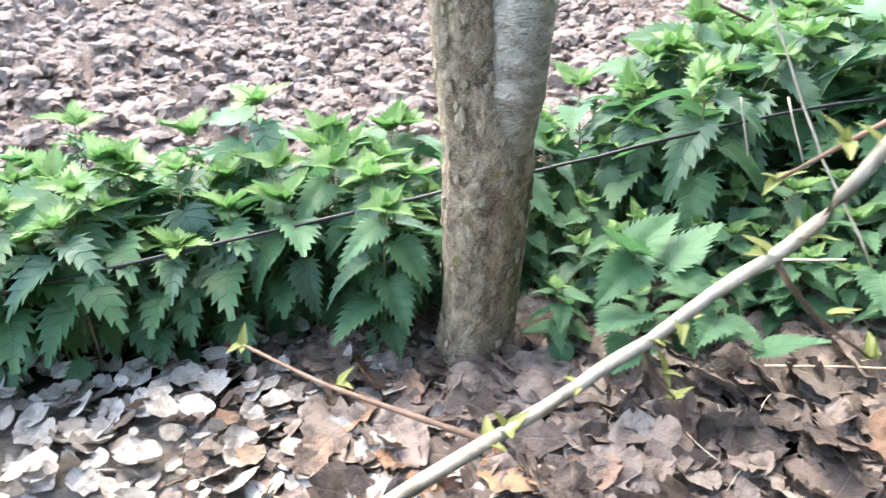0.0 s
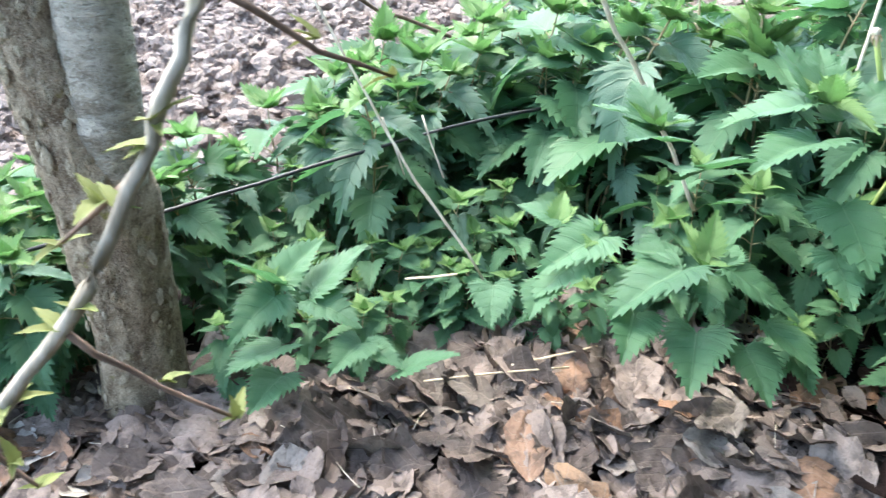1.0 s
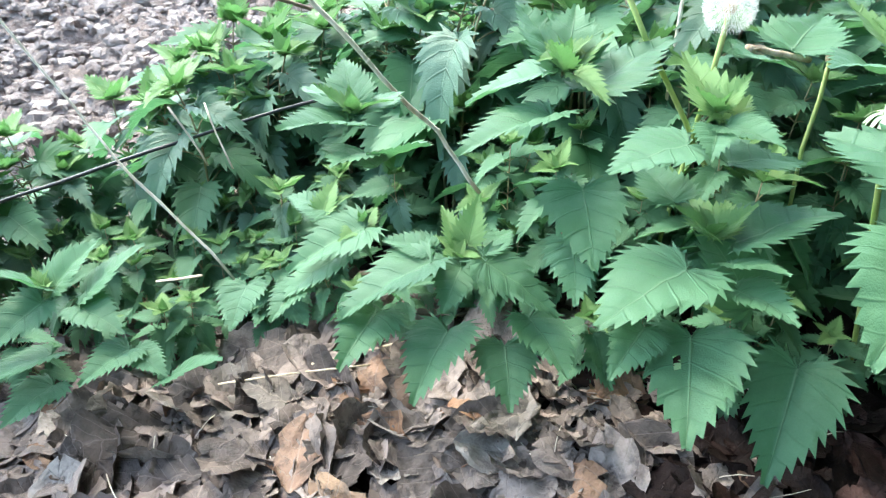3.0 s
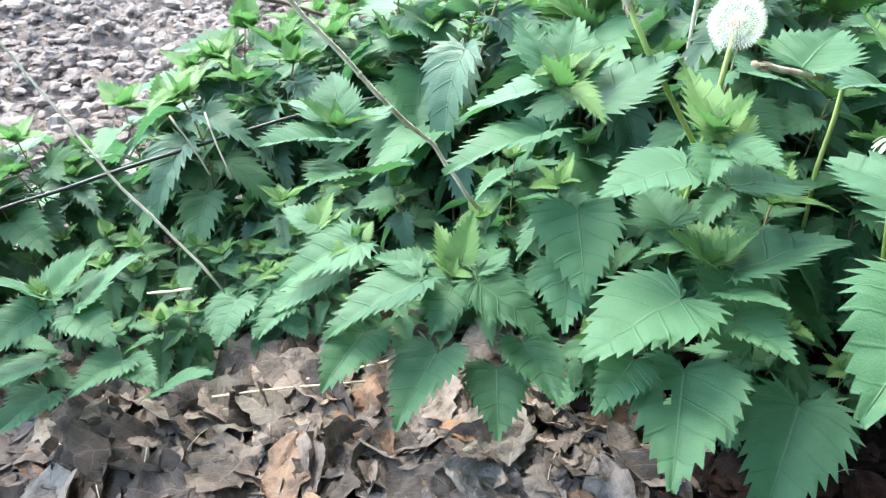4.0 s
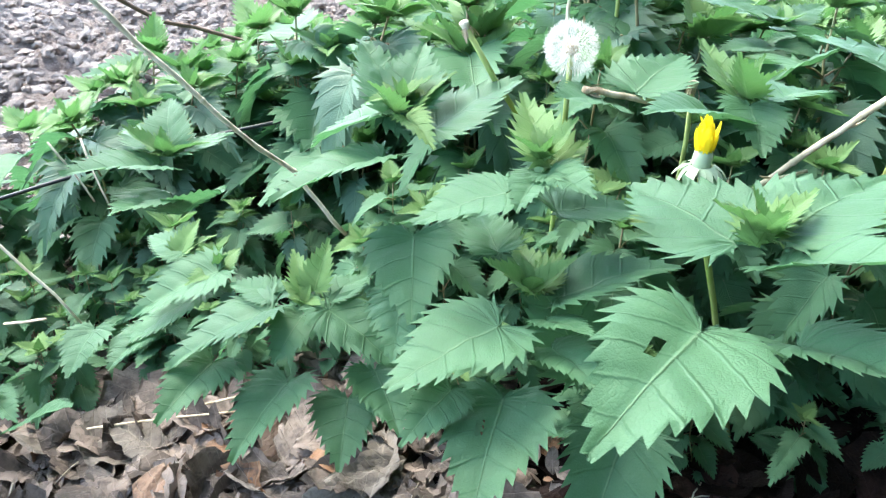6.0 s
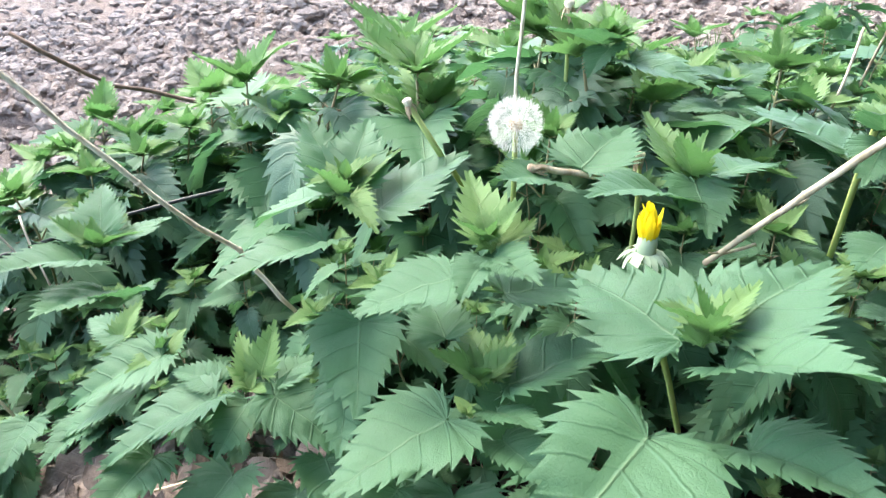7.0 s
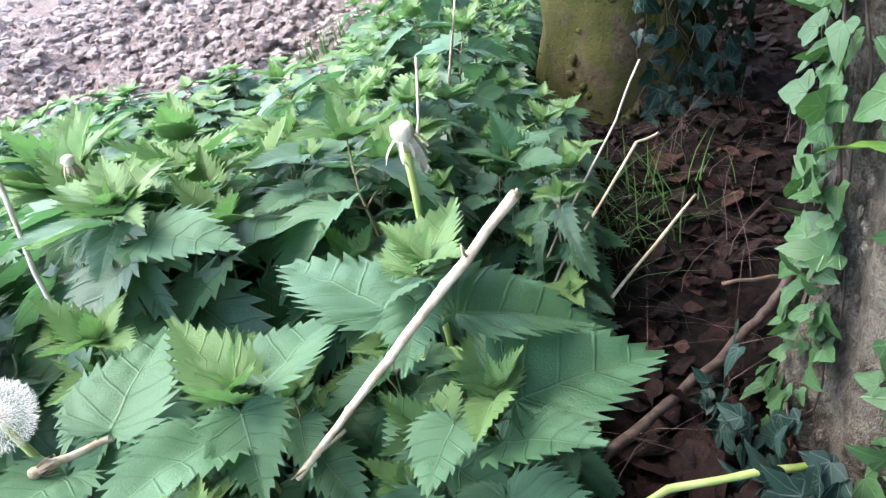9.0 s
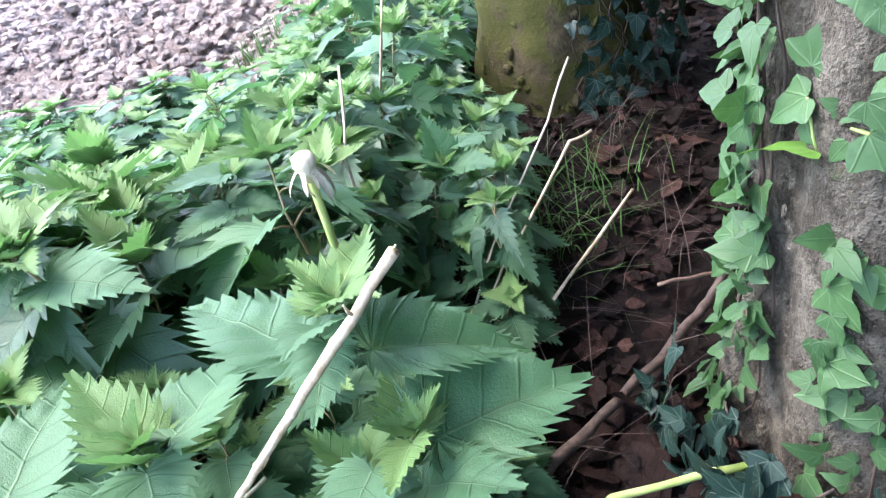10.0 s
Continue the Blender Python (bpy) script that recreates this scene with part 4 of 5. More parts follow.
SCALES = [plate("bark_scale", i, M_IVYBARK, 0.10, 0.55, False) for i in range(6)]
clad(ivy_trunk, "bark_scale", SCALES, lambda z: float(np.interp(z, [-0.06, 0.03, 0.2, 0.5, 0.9], [0.195, 0.175, 0.151, 0.146, 0.141])), (95, 262), (-0.02, 1.0), 420, 0.006, 0.016, 1.7, 41)
FLAKES = [plate("bark_flake", 10 + i, M_FLAKE, 0.12, 0.5, False) for i in range(5)]
clad(fork_trunk, "bark_flake", FLAKES, lambda z: float(np.interp(z, [0, 0.15, 0.32, 0.5], [0.053, 0.049, 0.052, 0.038])), (180, 360), (0.0, 0.55), 150, 0.004, 0.012, 1.9, 42,
     lambda z: (float(np.interp(z, [0, 0.15, 0.32, 0.5], [-0.006, -0.004, -0.006, -0.040])), float(np.interp(z, [0, 0.15, 0.32, 0.5], [0, -0.005, -0.02, -0.03]))))
CUSHIONS = [plate("moss_cushion", 20 + i, M_MOSSBARK, 0.35, 0.4) for i in range(5)]
clad(moss_trunk, "moss_cushion", CUSHIONS, lambda z: float(np.interp(z, [-0.06, 0.04, 0.2, 0.5, 0.9], [0.21, 0.178, 0.152, 0.146, 0.142])), (130, 300), (-0.03, 0.9), 260, 0.010, 0.028, 1.2, 43)

# ---- dry stalks ----
def stalk(name, label, category, pts, r, mat, n=6, sag=0.003, seed=1, knots=()):
    rnd = random.Random(seed)
    line = []
    for a, b in zip(pts[:-1], pts[1:]):
        line += bent(a, b, n, sag, rnd)[:-1]
    line.append(Vector(pts[-1]))
    o = line[0].copy()
    ob = thing(name, label, category, at=o)
    sh = Shape()
    sh.tube([p - o for p in line], [r * rnd.uniform(0.88, 1.12) for _ in line], 8)
    for k in knots:
        p = line[int(k * (len(line) - 1))] - o
        q = line[min(len(line) - 1, int(k * (len(line) - 1)) + 1)] - o
        d = (q - p).normalized() * r * 1.2
        sh.tube([p - d, p, p + d], [r * 0.85, r * 1.28, r * 0.85], 8)
    child("shaft", sh.mesh("shaft", [mat]), ob)
    return ob, line, o


st, _, _ = stalk("dead_stalk", "straw-coloured dead stalk leaning over the nettles", "dry stalk", [(0.918, 0.405, 0.345), (0.979, 0.252, 0.539)], 0.0021, M_STRAW, 14, 0.0015, 3, (0.15, 0.36, 0.62, 0.82))
sh = Shape().tube(bent((0, 0, 0.002), (0.035, -0.005, 0.012), 4, 0.003, rng), 0.0013, 5)
for k, (f, dx, dz) in enumerate(((0.06, -0.012, 0.004), (0.3, 0.010, 0.006), (0.62, 0.009, 0.008), (0.86, -0.005, 0.009), (0.97, 0.004, 0.007))):
    p = Vector((0.061 * f, -0.153 * f, 0.194 * f))
    sh.tube([p, p + Vector((dx * 0.6, -0.002, dz * 0.4)), p + Vector((dx, -0.004, dz))], [0.0011, 0.0008, 0.0004], 5)
child("side_twig", sh.mesh("side_twig", [M_STRAW]), st)
stalk("dead_stalk", "long straw-coloured stalk lying slanted in the nettles", "dry stalk", [(0.64, 0.595, 0.245), (0.60, 0.597, 0.312), (0.548, 0.576, 0.372), (0.498, 0.57, 0.435), (0.44, 0.56, 0.51)], 0.0021, M_BLEACHED, 4, 0.002, 4, (0.25, 0.6))
stalk("dead_stalk", "thin pale dead stalk slanting through the nettles", "dry stalk", [(0.402, 0.574, 0.197), (0.334, 0.595, 0.298), (0.30, 0.61, 0.36), (0.24, 0.63, 0.47)], 0.0012, M_BLEACHED, 4, 0.003, 5, (0.3,))
stalk("dead_stalk", "thin pale dead stalk among small nettles", "dry stalk", [(0.344, 0.796, 0.29), (0.373, 0.80, 0.215)], 0.0011, M_GREYSTRAW, 4, 0.002, 6)
stalk("dead_stalk", "thin pale dead stalk among small nettles", "dry stalk", [(0.385, 0.77, 0.30), (0.405, 0.737, 0.235)], 0.0010, M_GREYSTRAW, 4, 0.002, 7)
stalk("dead_stalk", "tall grey upright dead stem above the nettles", "dry stalk", [(1.42, 0.82, 0.12), (1.43, 0.83, 0.29), (1.533, 0.88, 0.432), (1.58, 0.90, 0.52)], 0.0019, M_STRAW, 3, 0.002, 8)
stalk("dead_stalk", "tall grey upright dead stem above the nettles", "dry stalk", [(1.25, 0.67, 0.12), (1.252, 0.67, 0.36), (1.30, 0.70, 0.44)], 0.0016, M_GREYSTRAW, 3, 0.002, 9)
stalk("straw_stem", "bleached straw stem leaning out over the litter", "straw", [(1.349, 0.507, 0.16), (1.537, 0.512, 0.196)], 0.0019, M_STRAW, 4, 0.002, 10)
stalk("straw_stem", "bleached straw stem with a bent tip over the litter", "straw", [(1.26, 0.56, 0.13), (1.328, 0.556, 0.20), (1.457, 0.537, 0.299), (1.49, 0.53, 0.297)], 0.0016, M_STRAW, 3, 0.002, 11)
stalk("straw_stem", "bleached straw stem leaning out over the litter", "straw", [(1.28, 0.58, 0.14), (1.352, 0.58, 0.22), (1.47, 0.573, 0.314), (1.52, 0.57, 0.37)], 0.0014, M_GREYSTRAW, 3, 0.002, 12)
stalk("dead_stalk", "pale upright dead stem standing in the nettles", "dry stalk", [(0.87, 0.66, 0.12), (0.876, 0.673, 0.423), (0.904, 0.702, 0.57)], 0.0019, M_BLEACHED, 4, 0.002, 13)
stalk("green_stalk", "pale green bare stalk over dark ivy", "stalk", [(1.125, 0.335, 0.150), (1.16, 0.320, 0.160), (1.217, 0.262, 0.171), (1.245, 0.24, 0.168)], 0.0033, M_GREENSTALK, 4, 0.002, 14)
stalk("fallen_branch", "brown curved fallen branch propped against the ivy-clad trunk", "branch", [(1.11, 0.398, 0.125), (1.175, 0.392, 0.140), (1.243, 0.387, 0.135), (1.31, 0.385, 0.130), (1.372, 0.381, 0.125), (1.425, 0.376, 0.130), (1.462, 0.372, 0.143), (1.487, 0.370, 0.165), (1.50, 0.36, 0.20)], 0.0052, M_DARKTWIG, 4, 0.003, 15)
stalk("cable", "black cable running through the nettles", "cable", [(-0.95, 0.64, 0.0), (-0.506, 0.716, 0.07), (-0.026, 0.80, 0.156), (0.2, 0.84, 0.196), (0.461, 0.886, 0.244), (0.75, 0.93, 0.28)], 0.0024, M_WIRE, 5, 0.004, 16)

# ---- an unseen hedge bank, added to block light behind the walk ----
def hedge():
    """A rough dark bank added out of view to cut skylight, along the near side and round behind the hollow."""
    way = [(4.2, 2.2), (3.5, 1.2), (3.2, 0.2), (2.9, -0.8), (1.5, -1.2), (-0.5, -1.3), (-3.5, -1.2)]
    v, f, n, rows = [], [], 0, 14
    cols = []
    for (x0, y0), (x1, y1) in zip(way[:-1], way[1:]):
        for k in range(24):
            cols.append((x0 + (x1 - x0) * k / 24, y0 + (y1 - y0) * k / 24))
    for x, y in cols:
        for j in range(rows + 1):
            z = -0.1 + (1.0 + 2.4 * smooth(x, -0.6, 1.0)) * j / rows
            q = Vector((x * 3, y * 3, z * 3))
            v.append((x + 0.25 * noise.noise(q), y + 0.25 * noise.noise(q + Vector((9, 9, 9))), z))
    for i in range(len(cols) - 1):
        for j in range(rows):
            a = i * (rows + 1) + j
            f.append((a, a + rows + 1, a + rows + 2, a + 1))
    return thing("hedge", "unseen rough bank added behind the trees to block light", "hedge", kind="structure", me=mesh_of("hedge", v, f, [M_UNSEEN_SHADE]))


hedge()

# ---- litter ----
def dead_leaf(name, seed, mat, rows=10, cols=5):
    """A torn, folded and crumpled dry leaf, about one unit long."""
    rnd = random.Random(seed)
    v, uv, f = [], [], []
    curl, roll = rnd.uniform(-0.5, 1.1), rnd.uniform(-0.5, 1.0)
    wide = rnd.uniform(0.28, 0.48)
    fold, where = rnd.uniform(0.2, 1.1), rnd.uniform(-0.2, 0.2)
    jag = [rnd.uniform(0.72, 1.12) for _ in range(2 * rows + 2)]
    for i in range(rows + 1):
        s = i / rows
        w = wide * math.sin(math.pi * min(1, s * 0.93 + 0.06)) ** 0.6
        for k in range(-cols, cols + 1):
            fr = k / cols
            e = jag[2 * i + (1 if k > 0 else 0)] if abs(fr) > 0.7 else 1.0
            x, y = w * fr * e, s - 0.5 + 0.10 * abs(fr)
            q = Vector((x * 2.6, y * 2.6, seed * 3.1))
            z = 0.16 * noise.noise(q) + 0.10 * (1 - 2 * abs(noise.noise(q * 2.3))) + 0.04 * noise.noise(q * 6)
            z += curl * 0.5 * y * y + roll * x * x + fold * max(0.0, x * 0.7 + y * 0.4 - where)
            v.append((x, y, z))
            uv.append((x, y + 0.5))
    n = 2 * cols + 1
    for i in range(rows):
        for k in range(n - 1):
            f.append((i * n + k, i * n + k + 1, (i + 1) * n + k + 1, (i + 1) * n + k))
    return mesh_of(name, v, f, [mat], uv)


DEAD = [dead_leaf("dead_leaf", i, M_DEAD) for i in range(14)]
PALE = [dead_leaf("dead_leaf", 20 + i, M_PALE, 6, 3) for i in range(8)]
WET_SHADE = [dead_leaf("dead_leaf", 40 + i, M_WET_SHADE, 7, 3) for i in range(9)]
TAN = [dead_leaf("dead_leaf", 80 + i, M_TAN, 10, 5) for i in range(8)]
SCRAP = [dead_leaf("dead_leaf", 60 + i, M_DEAD, 4, 2) for i in range(8)]


def leaf_pose(x, y, s, up, rnd):
    return Matrix.LocRotScale((x, y, ground_height(x, y) + up), Euler((rnd.gauss(0, 0.3), rnd.gauss(0, 0.3), rnd.uniform(0, 6.28))), (s, s, s * rnd.uniform(0.5, 1.0)))


def litter(name, label, spots, pool, keep):
    """Loose leaves: the first ones single, the rest one mass."""
    heap = thing(name, label, "leaf litter", kind="stuff")
    vs, fs, us, base = [], [], [], 0
    for i, (x, y, s, up) in enumerate(spots):
        me = rng.choice(pool)
        m = leaf_pose(x, y, s, up, rng)
        if i < keep:
            child("dead_leaf", me, heap, m)
        else:
            co = np.array([tuple(m @ q.co) for q in me.vertices])
            vs.append(co)
            fs += [tuple(k + base for k in p.vertices) for p in me.polygons]
            layer = np.zeros((len(co), 2))
            for lp in me.loops:
                layer[lp.vertex_index] = me.uv_layers[0].data[lp.index].uv
            us.append(layer)
            base += len(co)
    child("loose_leaves", mesh_of("loose_leaves", np.concatenate(vs).tolist(), fs, [pool[0].materials[0]], np.concatenate(us)), heap)


def strip_spots(n, x0, x1, deep, lo, hi):
    out = []
    for i in range(n):
        x = rng.uniform(x0, x1)
        y = front_edge(x) + rng.uniform(-deep, 0.10)
        out.append((x, y, rng.uniform(lo, hi), rng.uniform(0.0, 0.025)))
    return out


litter("leaf_litter", "dry curled brown leaves lying in front of the nettles", strip_spots(1100, -0.15, 0.76, 0.45, 0.034, 0.085), DEAD, 180)
litter("leaf_scraps", "brown leaf scraps and crumbs on the ground", strip_spots(2600, -0.3, 0.82, 0.45, 0.008, 0.032), SCRAP, 0)
# these darker leaves stand in for the nettles' shade on this stretch
litter("shaded_litter", "damp leaves with the nettles' shade darkened into their colour", strip_spots(640, 0.70, 1.3, 0.35, 0.025, 0.07), WET_SHADE, 0)
litter("bleached_litter", "pale bleached leaf scraps and chips on the ground", strip_spots(1500, -1.1, 0.06, 0.45, 0.012, 0.045), PALE, 50)
# damp leaves whose near-black colour also carries the trees' shade
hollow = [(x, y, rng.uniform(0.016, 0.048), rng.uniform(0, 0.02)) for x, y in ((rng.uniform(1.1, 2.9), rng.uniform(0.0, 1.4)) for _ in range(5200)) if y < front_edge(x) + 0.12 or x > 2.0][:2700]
litter("damp_litter", "damp red-brown leaves in the hollow, darkened in colour for the trees' shade", hollow, WET_SHADE, 90)
litter("curled_leaves", "large curled tan leaves on top of the brown litter", strip_spots(60, 0.02, 0.70, 0.34, 0.05, 0.085), TAN, 59)


def straw_bits(count, x0, x1, deep, up):
    """Short bleached straws and leaf stalks scattered over the litter and caught in the nettles."""
    sh = Shape()
    for i in range(count):
        x = rng.uniform(x0, x1)
        y = front_edge(x) + rng.uniform(-deep, 0.12)
        a, l = rng.uniform(0, 6.28), rng.uniform(0.012, 0.05)
        z = ground_height(x, y) + rng.uniform(0.012, up)
        p = Vector((x, y, z))
        q = p + Vector((math.cos(a) * l, math.sin(a) * l, rng.uniform(-0.004, 0.010)))
        sh.tube(bent(p, q, 3, 0.002, rng), rng.uniform(0.0003, 0.0007), 4)
    thing("straw_bits", "scattered bits of bleached straw on the leaf litter", "straw", kind="stuff", me=sh.mesh("straw_bits", [M_GREYSTRAW]))


straw_bits(110, -0.1, 1.0, 0.40, 0.035)

# ---- dandelions ----
def down_stalk(sh, top, foot, r, rnd, sag=0.006, slot=0):
    sh.tube(bent(foot, top, 6, sag, rnd), r, 8, slot)


def seed_mesh():
    """One seed: beak and a parasol of fine hairs, +z outwards, one unit from the core to the hairs' tips."""
    v, f = [(0, 0, 0.72), (-0.012, 0, 0.1), (0.012, 0, 0.1)], [(0, 1, 2)]
    for k in range(16):
        w = 2 * math.pi * k / 16
        n = len(v)
        r, z = 0.24 + 0.05 * (k % 3), 0.94 + 0.05 * (k % 2)
        for q in (w - 0.022, w + 0.022):
            v.append((r * math.cos(q), r * math.sin(q), z))
        f.append((0, n, n + 1))
    return mesh_of("seed", v, f, [M_PUFF], smooth=False)


def dandelion_clock(centre, foot, radius):
    rnd = random.Random(5)
    ob = thing("dandelion_clock", "round white dandelion seed head on a hollow green stalk", "dandelion", at=centre)
    sh = Shape()
    down_stalk(sh, (0, 0, -0.004), Vector(foot) - Vector(centre), 0.0022, rnd)
    child("stalk", sh.mesh("stalk", [M_GREENSTALK]), ob)
    bm = bmesh.new()
    bmesh.ops.create_icosphere(bm, subdivisions=2, radius=0.0055)
    me = bpy.data.meshes.new("receptacle")
    bm.to_mesh(me)
    bm.free()
    me.materials.append(M_WITHER)
    core = child("receptacle", me, ob, label="small brown core")
    seed = seed_mesh()
    for i in range(112):
        z = 1 - 1.86 * (i + 0.5) / 112
        w = i * 2.399963
        d = Vector((math.sqrt(1 - z * z) * math.cos(w), math.sqrt(1 - z * z) * math.sin(w), z))
        q = d.to_track_quat('Z', 'Y').to_matrix().to_4x4()
        s = radius * rnd.uniform(0.93, 1.04)
        child("seed", seed, core, q @ Matrix.Diagonal((s, s, s, 1)))
    return ob


dandelion_clock((0.811, 0.500, 0.428), (0.84, 0.60, 0.06), 0.0205)


def strap(name, length, width, curl, mat):
    """A narrow petal or bract, +y to its tip."""
    v, f = [], []
    for i in range(6):
        s = i / 5
        w = width * (0.55 + 0.45 * math.sin(math.pi * min(1, 0.2 + s * 0.7))) * (1 if i < 5 else 0.45)
        y, z = length * s * (1 - 0.2 * abs(curl) * s), length * curl * s * s
        v += [(-w, y, z), (0, y, z - 0.25 * w), (w, y, z)]
    for i in range(5):
        for k in range(2):
            f.append((3 * i + k, 3 * i + k + 1, 3 * i + k + 4, 3 * i + k + 3))
    return mesh_of(name, v, f, [mat])


def dandelion_flower(at, foot):
    rnd = random.Random(9)
    ob = thing("dandelion_flower", "half-closed yellow dandelion with turned-back pale bracts", "dandelion", at=at)
    sh = Shape()
    down_stalk(sh, (0, 0, -0.010), Vector(foot) - Vector(at), 0.0022, rnd)
    child("stalk", sh.mesh("stalk", [M_GREENSTALK]), ob)
    cup = Shape().tube([(0, 0, -0.013), (0, 0, -0.009), (0, 0, -0.002), (0, 0, 0.004)], [0.0028, 0.0050, 0.0058, 0.0050], 12)
    calyx = child("cup", cup.mesh("cup", [M_BRACT]), ob, label="pale green cup")
    petals = [strap("petal", 0.0225, 0.0022, c, M_PETAL) for c in (-0.18, -0.08, -0.32)]
    for i in range(64):
        w, lean = i * 2.4, 0.08 + 0.42 * (i / 64)
        d = Vector((math.cos(w) * lean, math.sin(w) * lean, 1))
        r = 0.0045 * math.sqrt(i / 64)
        child("petal", rnd.choice(petals), ob, aim((r * math.cos(w), r * math.sin(w), 0.001), d, (math.cos(w), math.sin(w), 0), size=rnd.uniform(0.65, 1.0) * (1.1 - 0.35 * i / 64)))
    bract = strap("bract", 0.0115, 0.0019, -0.75, M_BRACT)
    for i in range(18):
        w = 2 * math.pi * i / 18 + rnd.uniform(-0.1, 0.1)
        child("bract", bract, calyx, aim((0.006 * math.cos(w), 0.006 * math.sin(w), -0.006), (math.cos(w), math.sin(w), rnd.uniform(-0.35, 0.25)), size=rnd.uniform(0.85, 1.15)))
    return ob


dandelion_flower((0.834, 0.347, 0.400), (0.965, 0.42, 0.06))


def spent_head(name, label, at, way, foot, size, stalk_r, mat):
    """A bare dandelion head after its seeds have flown."""
    rnd = random.Random(int(at[0] * 999))
    ob = thing(name, label, "dandelion", at=at)
    sh = Shape()
    sh.tube(bent((0, 0, 0), Vector(foot) - Vector(at), 6, 0.005, rnd), stalk_r, 8)
    child("stalk", sh.mesh("stalk", [mat]), ob)
    w = Vector(way).normalized()
    knob = Shape().tube([w * -0.9 * size, w * -0.3 * size, w * 0.25 * size, w * 0.62 * size, w * 0.8 * size], [0.26 * size, 0.45 * size, 0.66 * size, 0.6 * size, 0.28 * size], 10, rough=0.1, rnd=rnd)
    head = child("knob", knob.mesh("knob", [M_WITHER if mat == M_STRAW else M_BLEACHED]), ob, label="withered brown knob" if mat == M_STRAW else "pale bare knob")
    bract = strap("bract", 1.0, 0.10, -0.35, M_BLEACHED if size > 0.009 else M_WITHER)
    side = w.cross(Vector((0.2, 0.3, 0.9))).normalized()
    for i in range(10):
        a = side.copy()
        a.rotate(Matrix.Rotation(2 * math.pi * i / 10 + rnd.uniform(-0.3, 0.3), 3, w))
        child("bract", bract, head, aim(a * 0.45 * size, a * rnd.uniform(0.3, 0.9) - w * rnd.uniform(0.5, 1.2), w, size=size * rnd.uniform(1.1, 2.2)))
    return ob


spent_head("spent_dandelion", "spent dandelion with a bare knob and withered bracts", (1.052, 0.409, 0.503), (-0.1, -0.05, 1), (1.13, 0.52, 0.09), 0.0105, 0.0026, M_GREENSTALK)
spent_head("spent_dandelion", "spent dandelion on a yellowish bent stalk", (0.740, 0.538, 0.440), (-0.4, 0, 1), (0.895, 0.535, 0.20), 0.006, 0.0024, M_GREENSTALK)
spent_head("spent_dandelion", "pale spent dandelion standing above the nettles", (0.938, 0.696, 0.482), (0, 0, 1), (0.97, 0.76, 0.09), 0.008, 0.0022, M_GREENSTALK)
spent_head("broken_dandelion", "broken withered dandelion stalk with a brown head", (0.813, 0.468, 0.405), (-1, 0.1, 0.0), (0.868, 0.468, 0.392), 0.0055, 0.0024, M_STRAW)
spent_head("dandelion_bud", "closed brownish dandelion bud among nettle leaves", (0.915, 0.499, 0.392), (0, 0, 1), (0.955, 0.53, 0.09), 0.0062, 0.0020, M_GREENSTALK)


# ---- ivy ----
HALF_IVY = ((0, 0), (0.09, -0.10), (0.22, -0.15), (0.37, -0.09), (0.53, 0.06), (0.50, 0.16), (0.39, 0.26), (0.33, 0.35), (0.31, 0.47), (0.25, 0.62), (0.15, 0.79), (0.05, 0.93), (0, 1))


def ivy_leaf(name, mat, seed):
    """A pointed ivy leaf with rounded side lobes, one unit long."""
    rnd = random.Random(seed)
    wide, lobe, droop, fold = rnd.uniform(0.85, 1.1), rnd.uniform(0.7, 1.1), rnd.uniform(0.1, 0.45), rnd.uniform(0.05, 0.4)
    v, uv, f = [], [], []
    cols = (-1, -0.66, -0.33, 0, 0.33, 0.66, 1)
    for i, (x, y) in enumerate(HALF_IVY):
        x *= wide * (lobe if 3 <= i <= 6 else 1.0)
        root = max(0.0, y - 0.55 * x) if i < len(HALF_IVY) - 1 else 1.0
        for s in cols:
            px, py = x * s, root + (y - root) * abs(s)
            z = fold * abs(px) * (1 - abs(px)) - droop * max(0.0, py) ** 2 + 0.05 * noise.noise((px * 4, py * 4, seed)) + 0.02 * noise.noise((px * 11, py * 11, seed))
            v.append((px, py, z))
            uv.append((px, py))
    n = len(cols)
    for i in range(len(HALF_IVY) - 1):
        for k in range(n - 1):
            f.append((n * i + k, n * i + k + n, n * i + k + n + 1, n * i + k + 1))
    return mesh_of(name, v, f, [mat], uv)


IVY = [ivy_leaf("ivy_leaf", M_IVY, i) for i in range(5)]
YOUNG_IVY = ivy_leaf("ivy_leaf", M_IVY_YOUNG, 7)
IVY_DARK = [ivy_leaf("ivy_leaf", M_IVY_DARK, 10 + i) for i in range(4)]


def trunk_radius(z):
    return float(np.interp(z, [0.05, 0.08, 0.25, 0.55, 0.95, 2.0], [0.195, 0.175, 0.15, 0.145, 0.14, 0.13]))


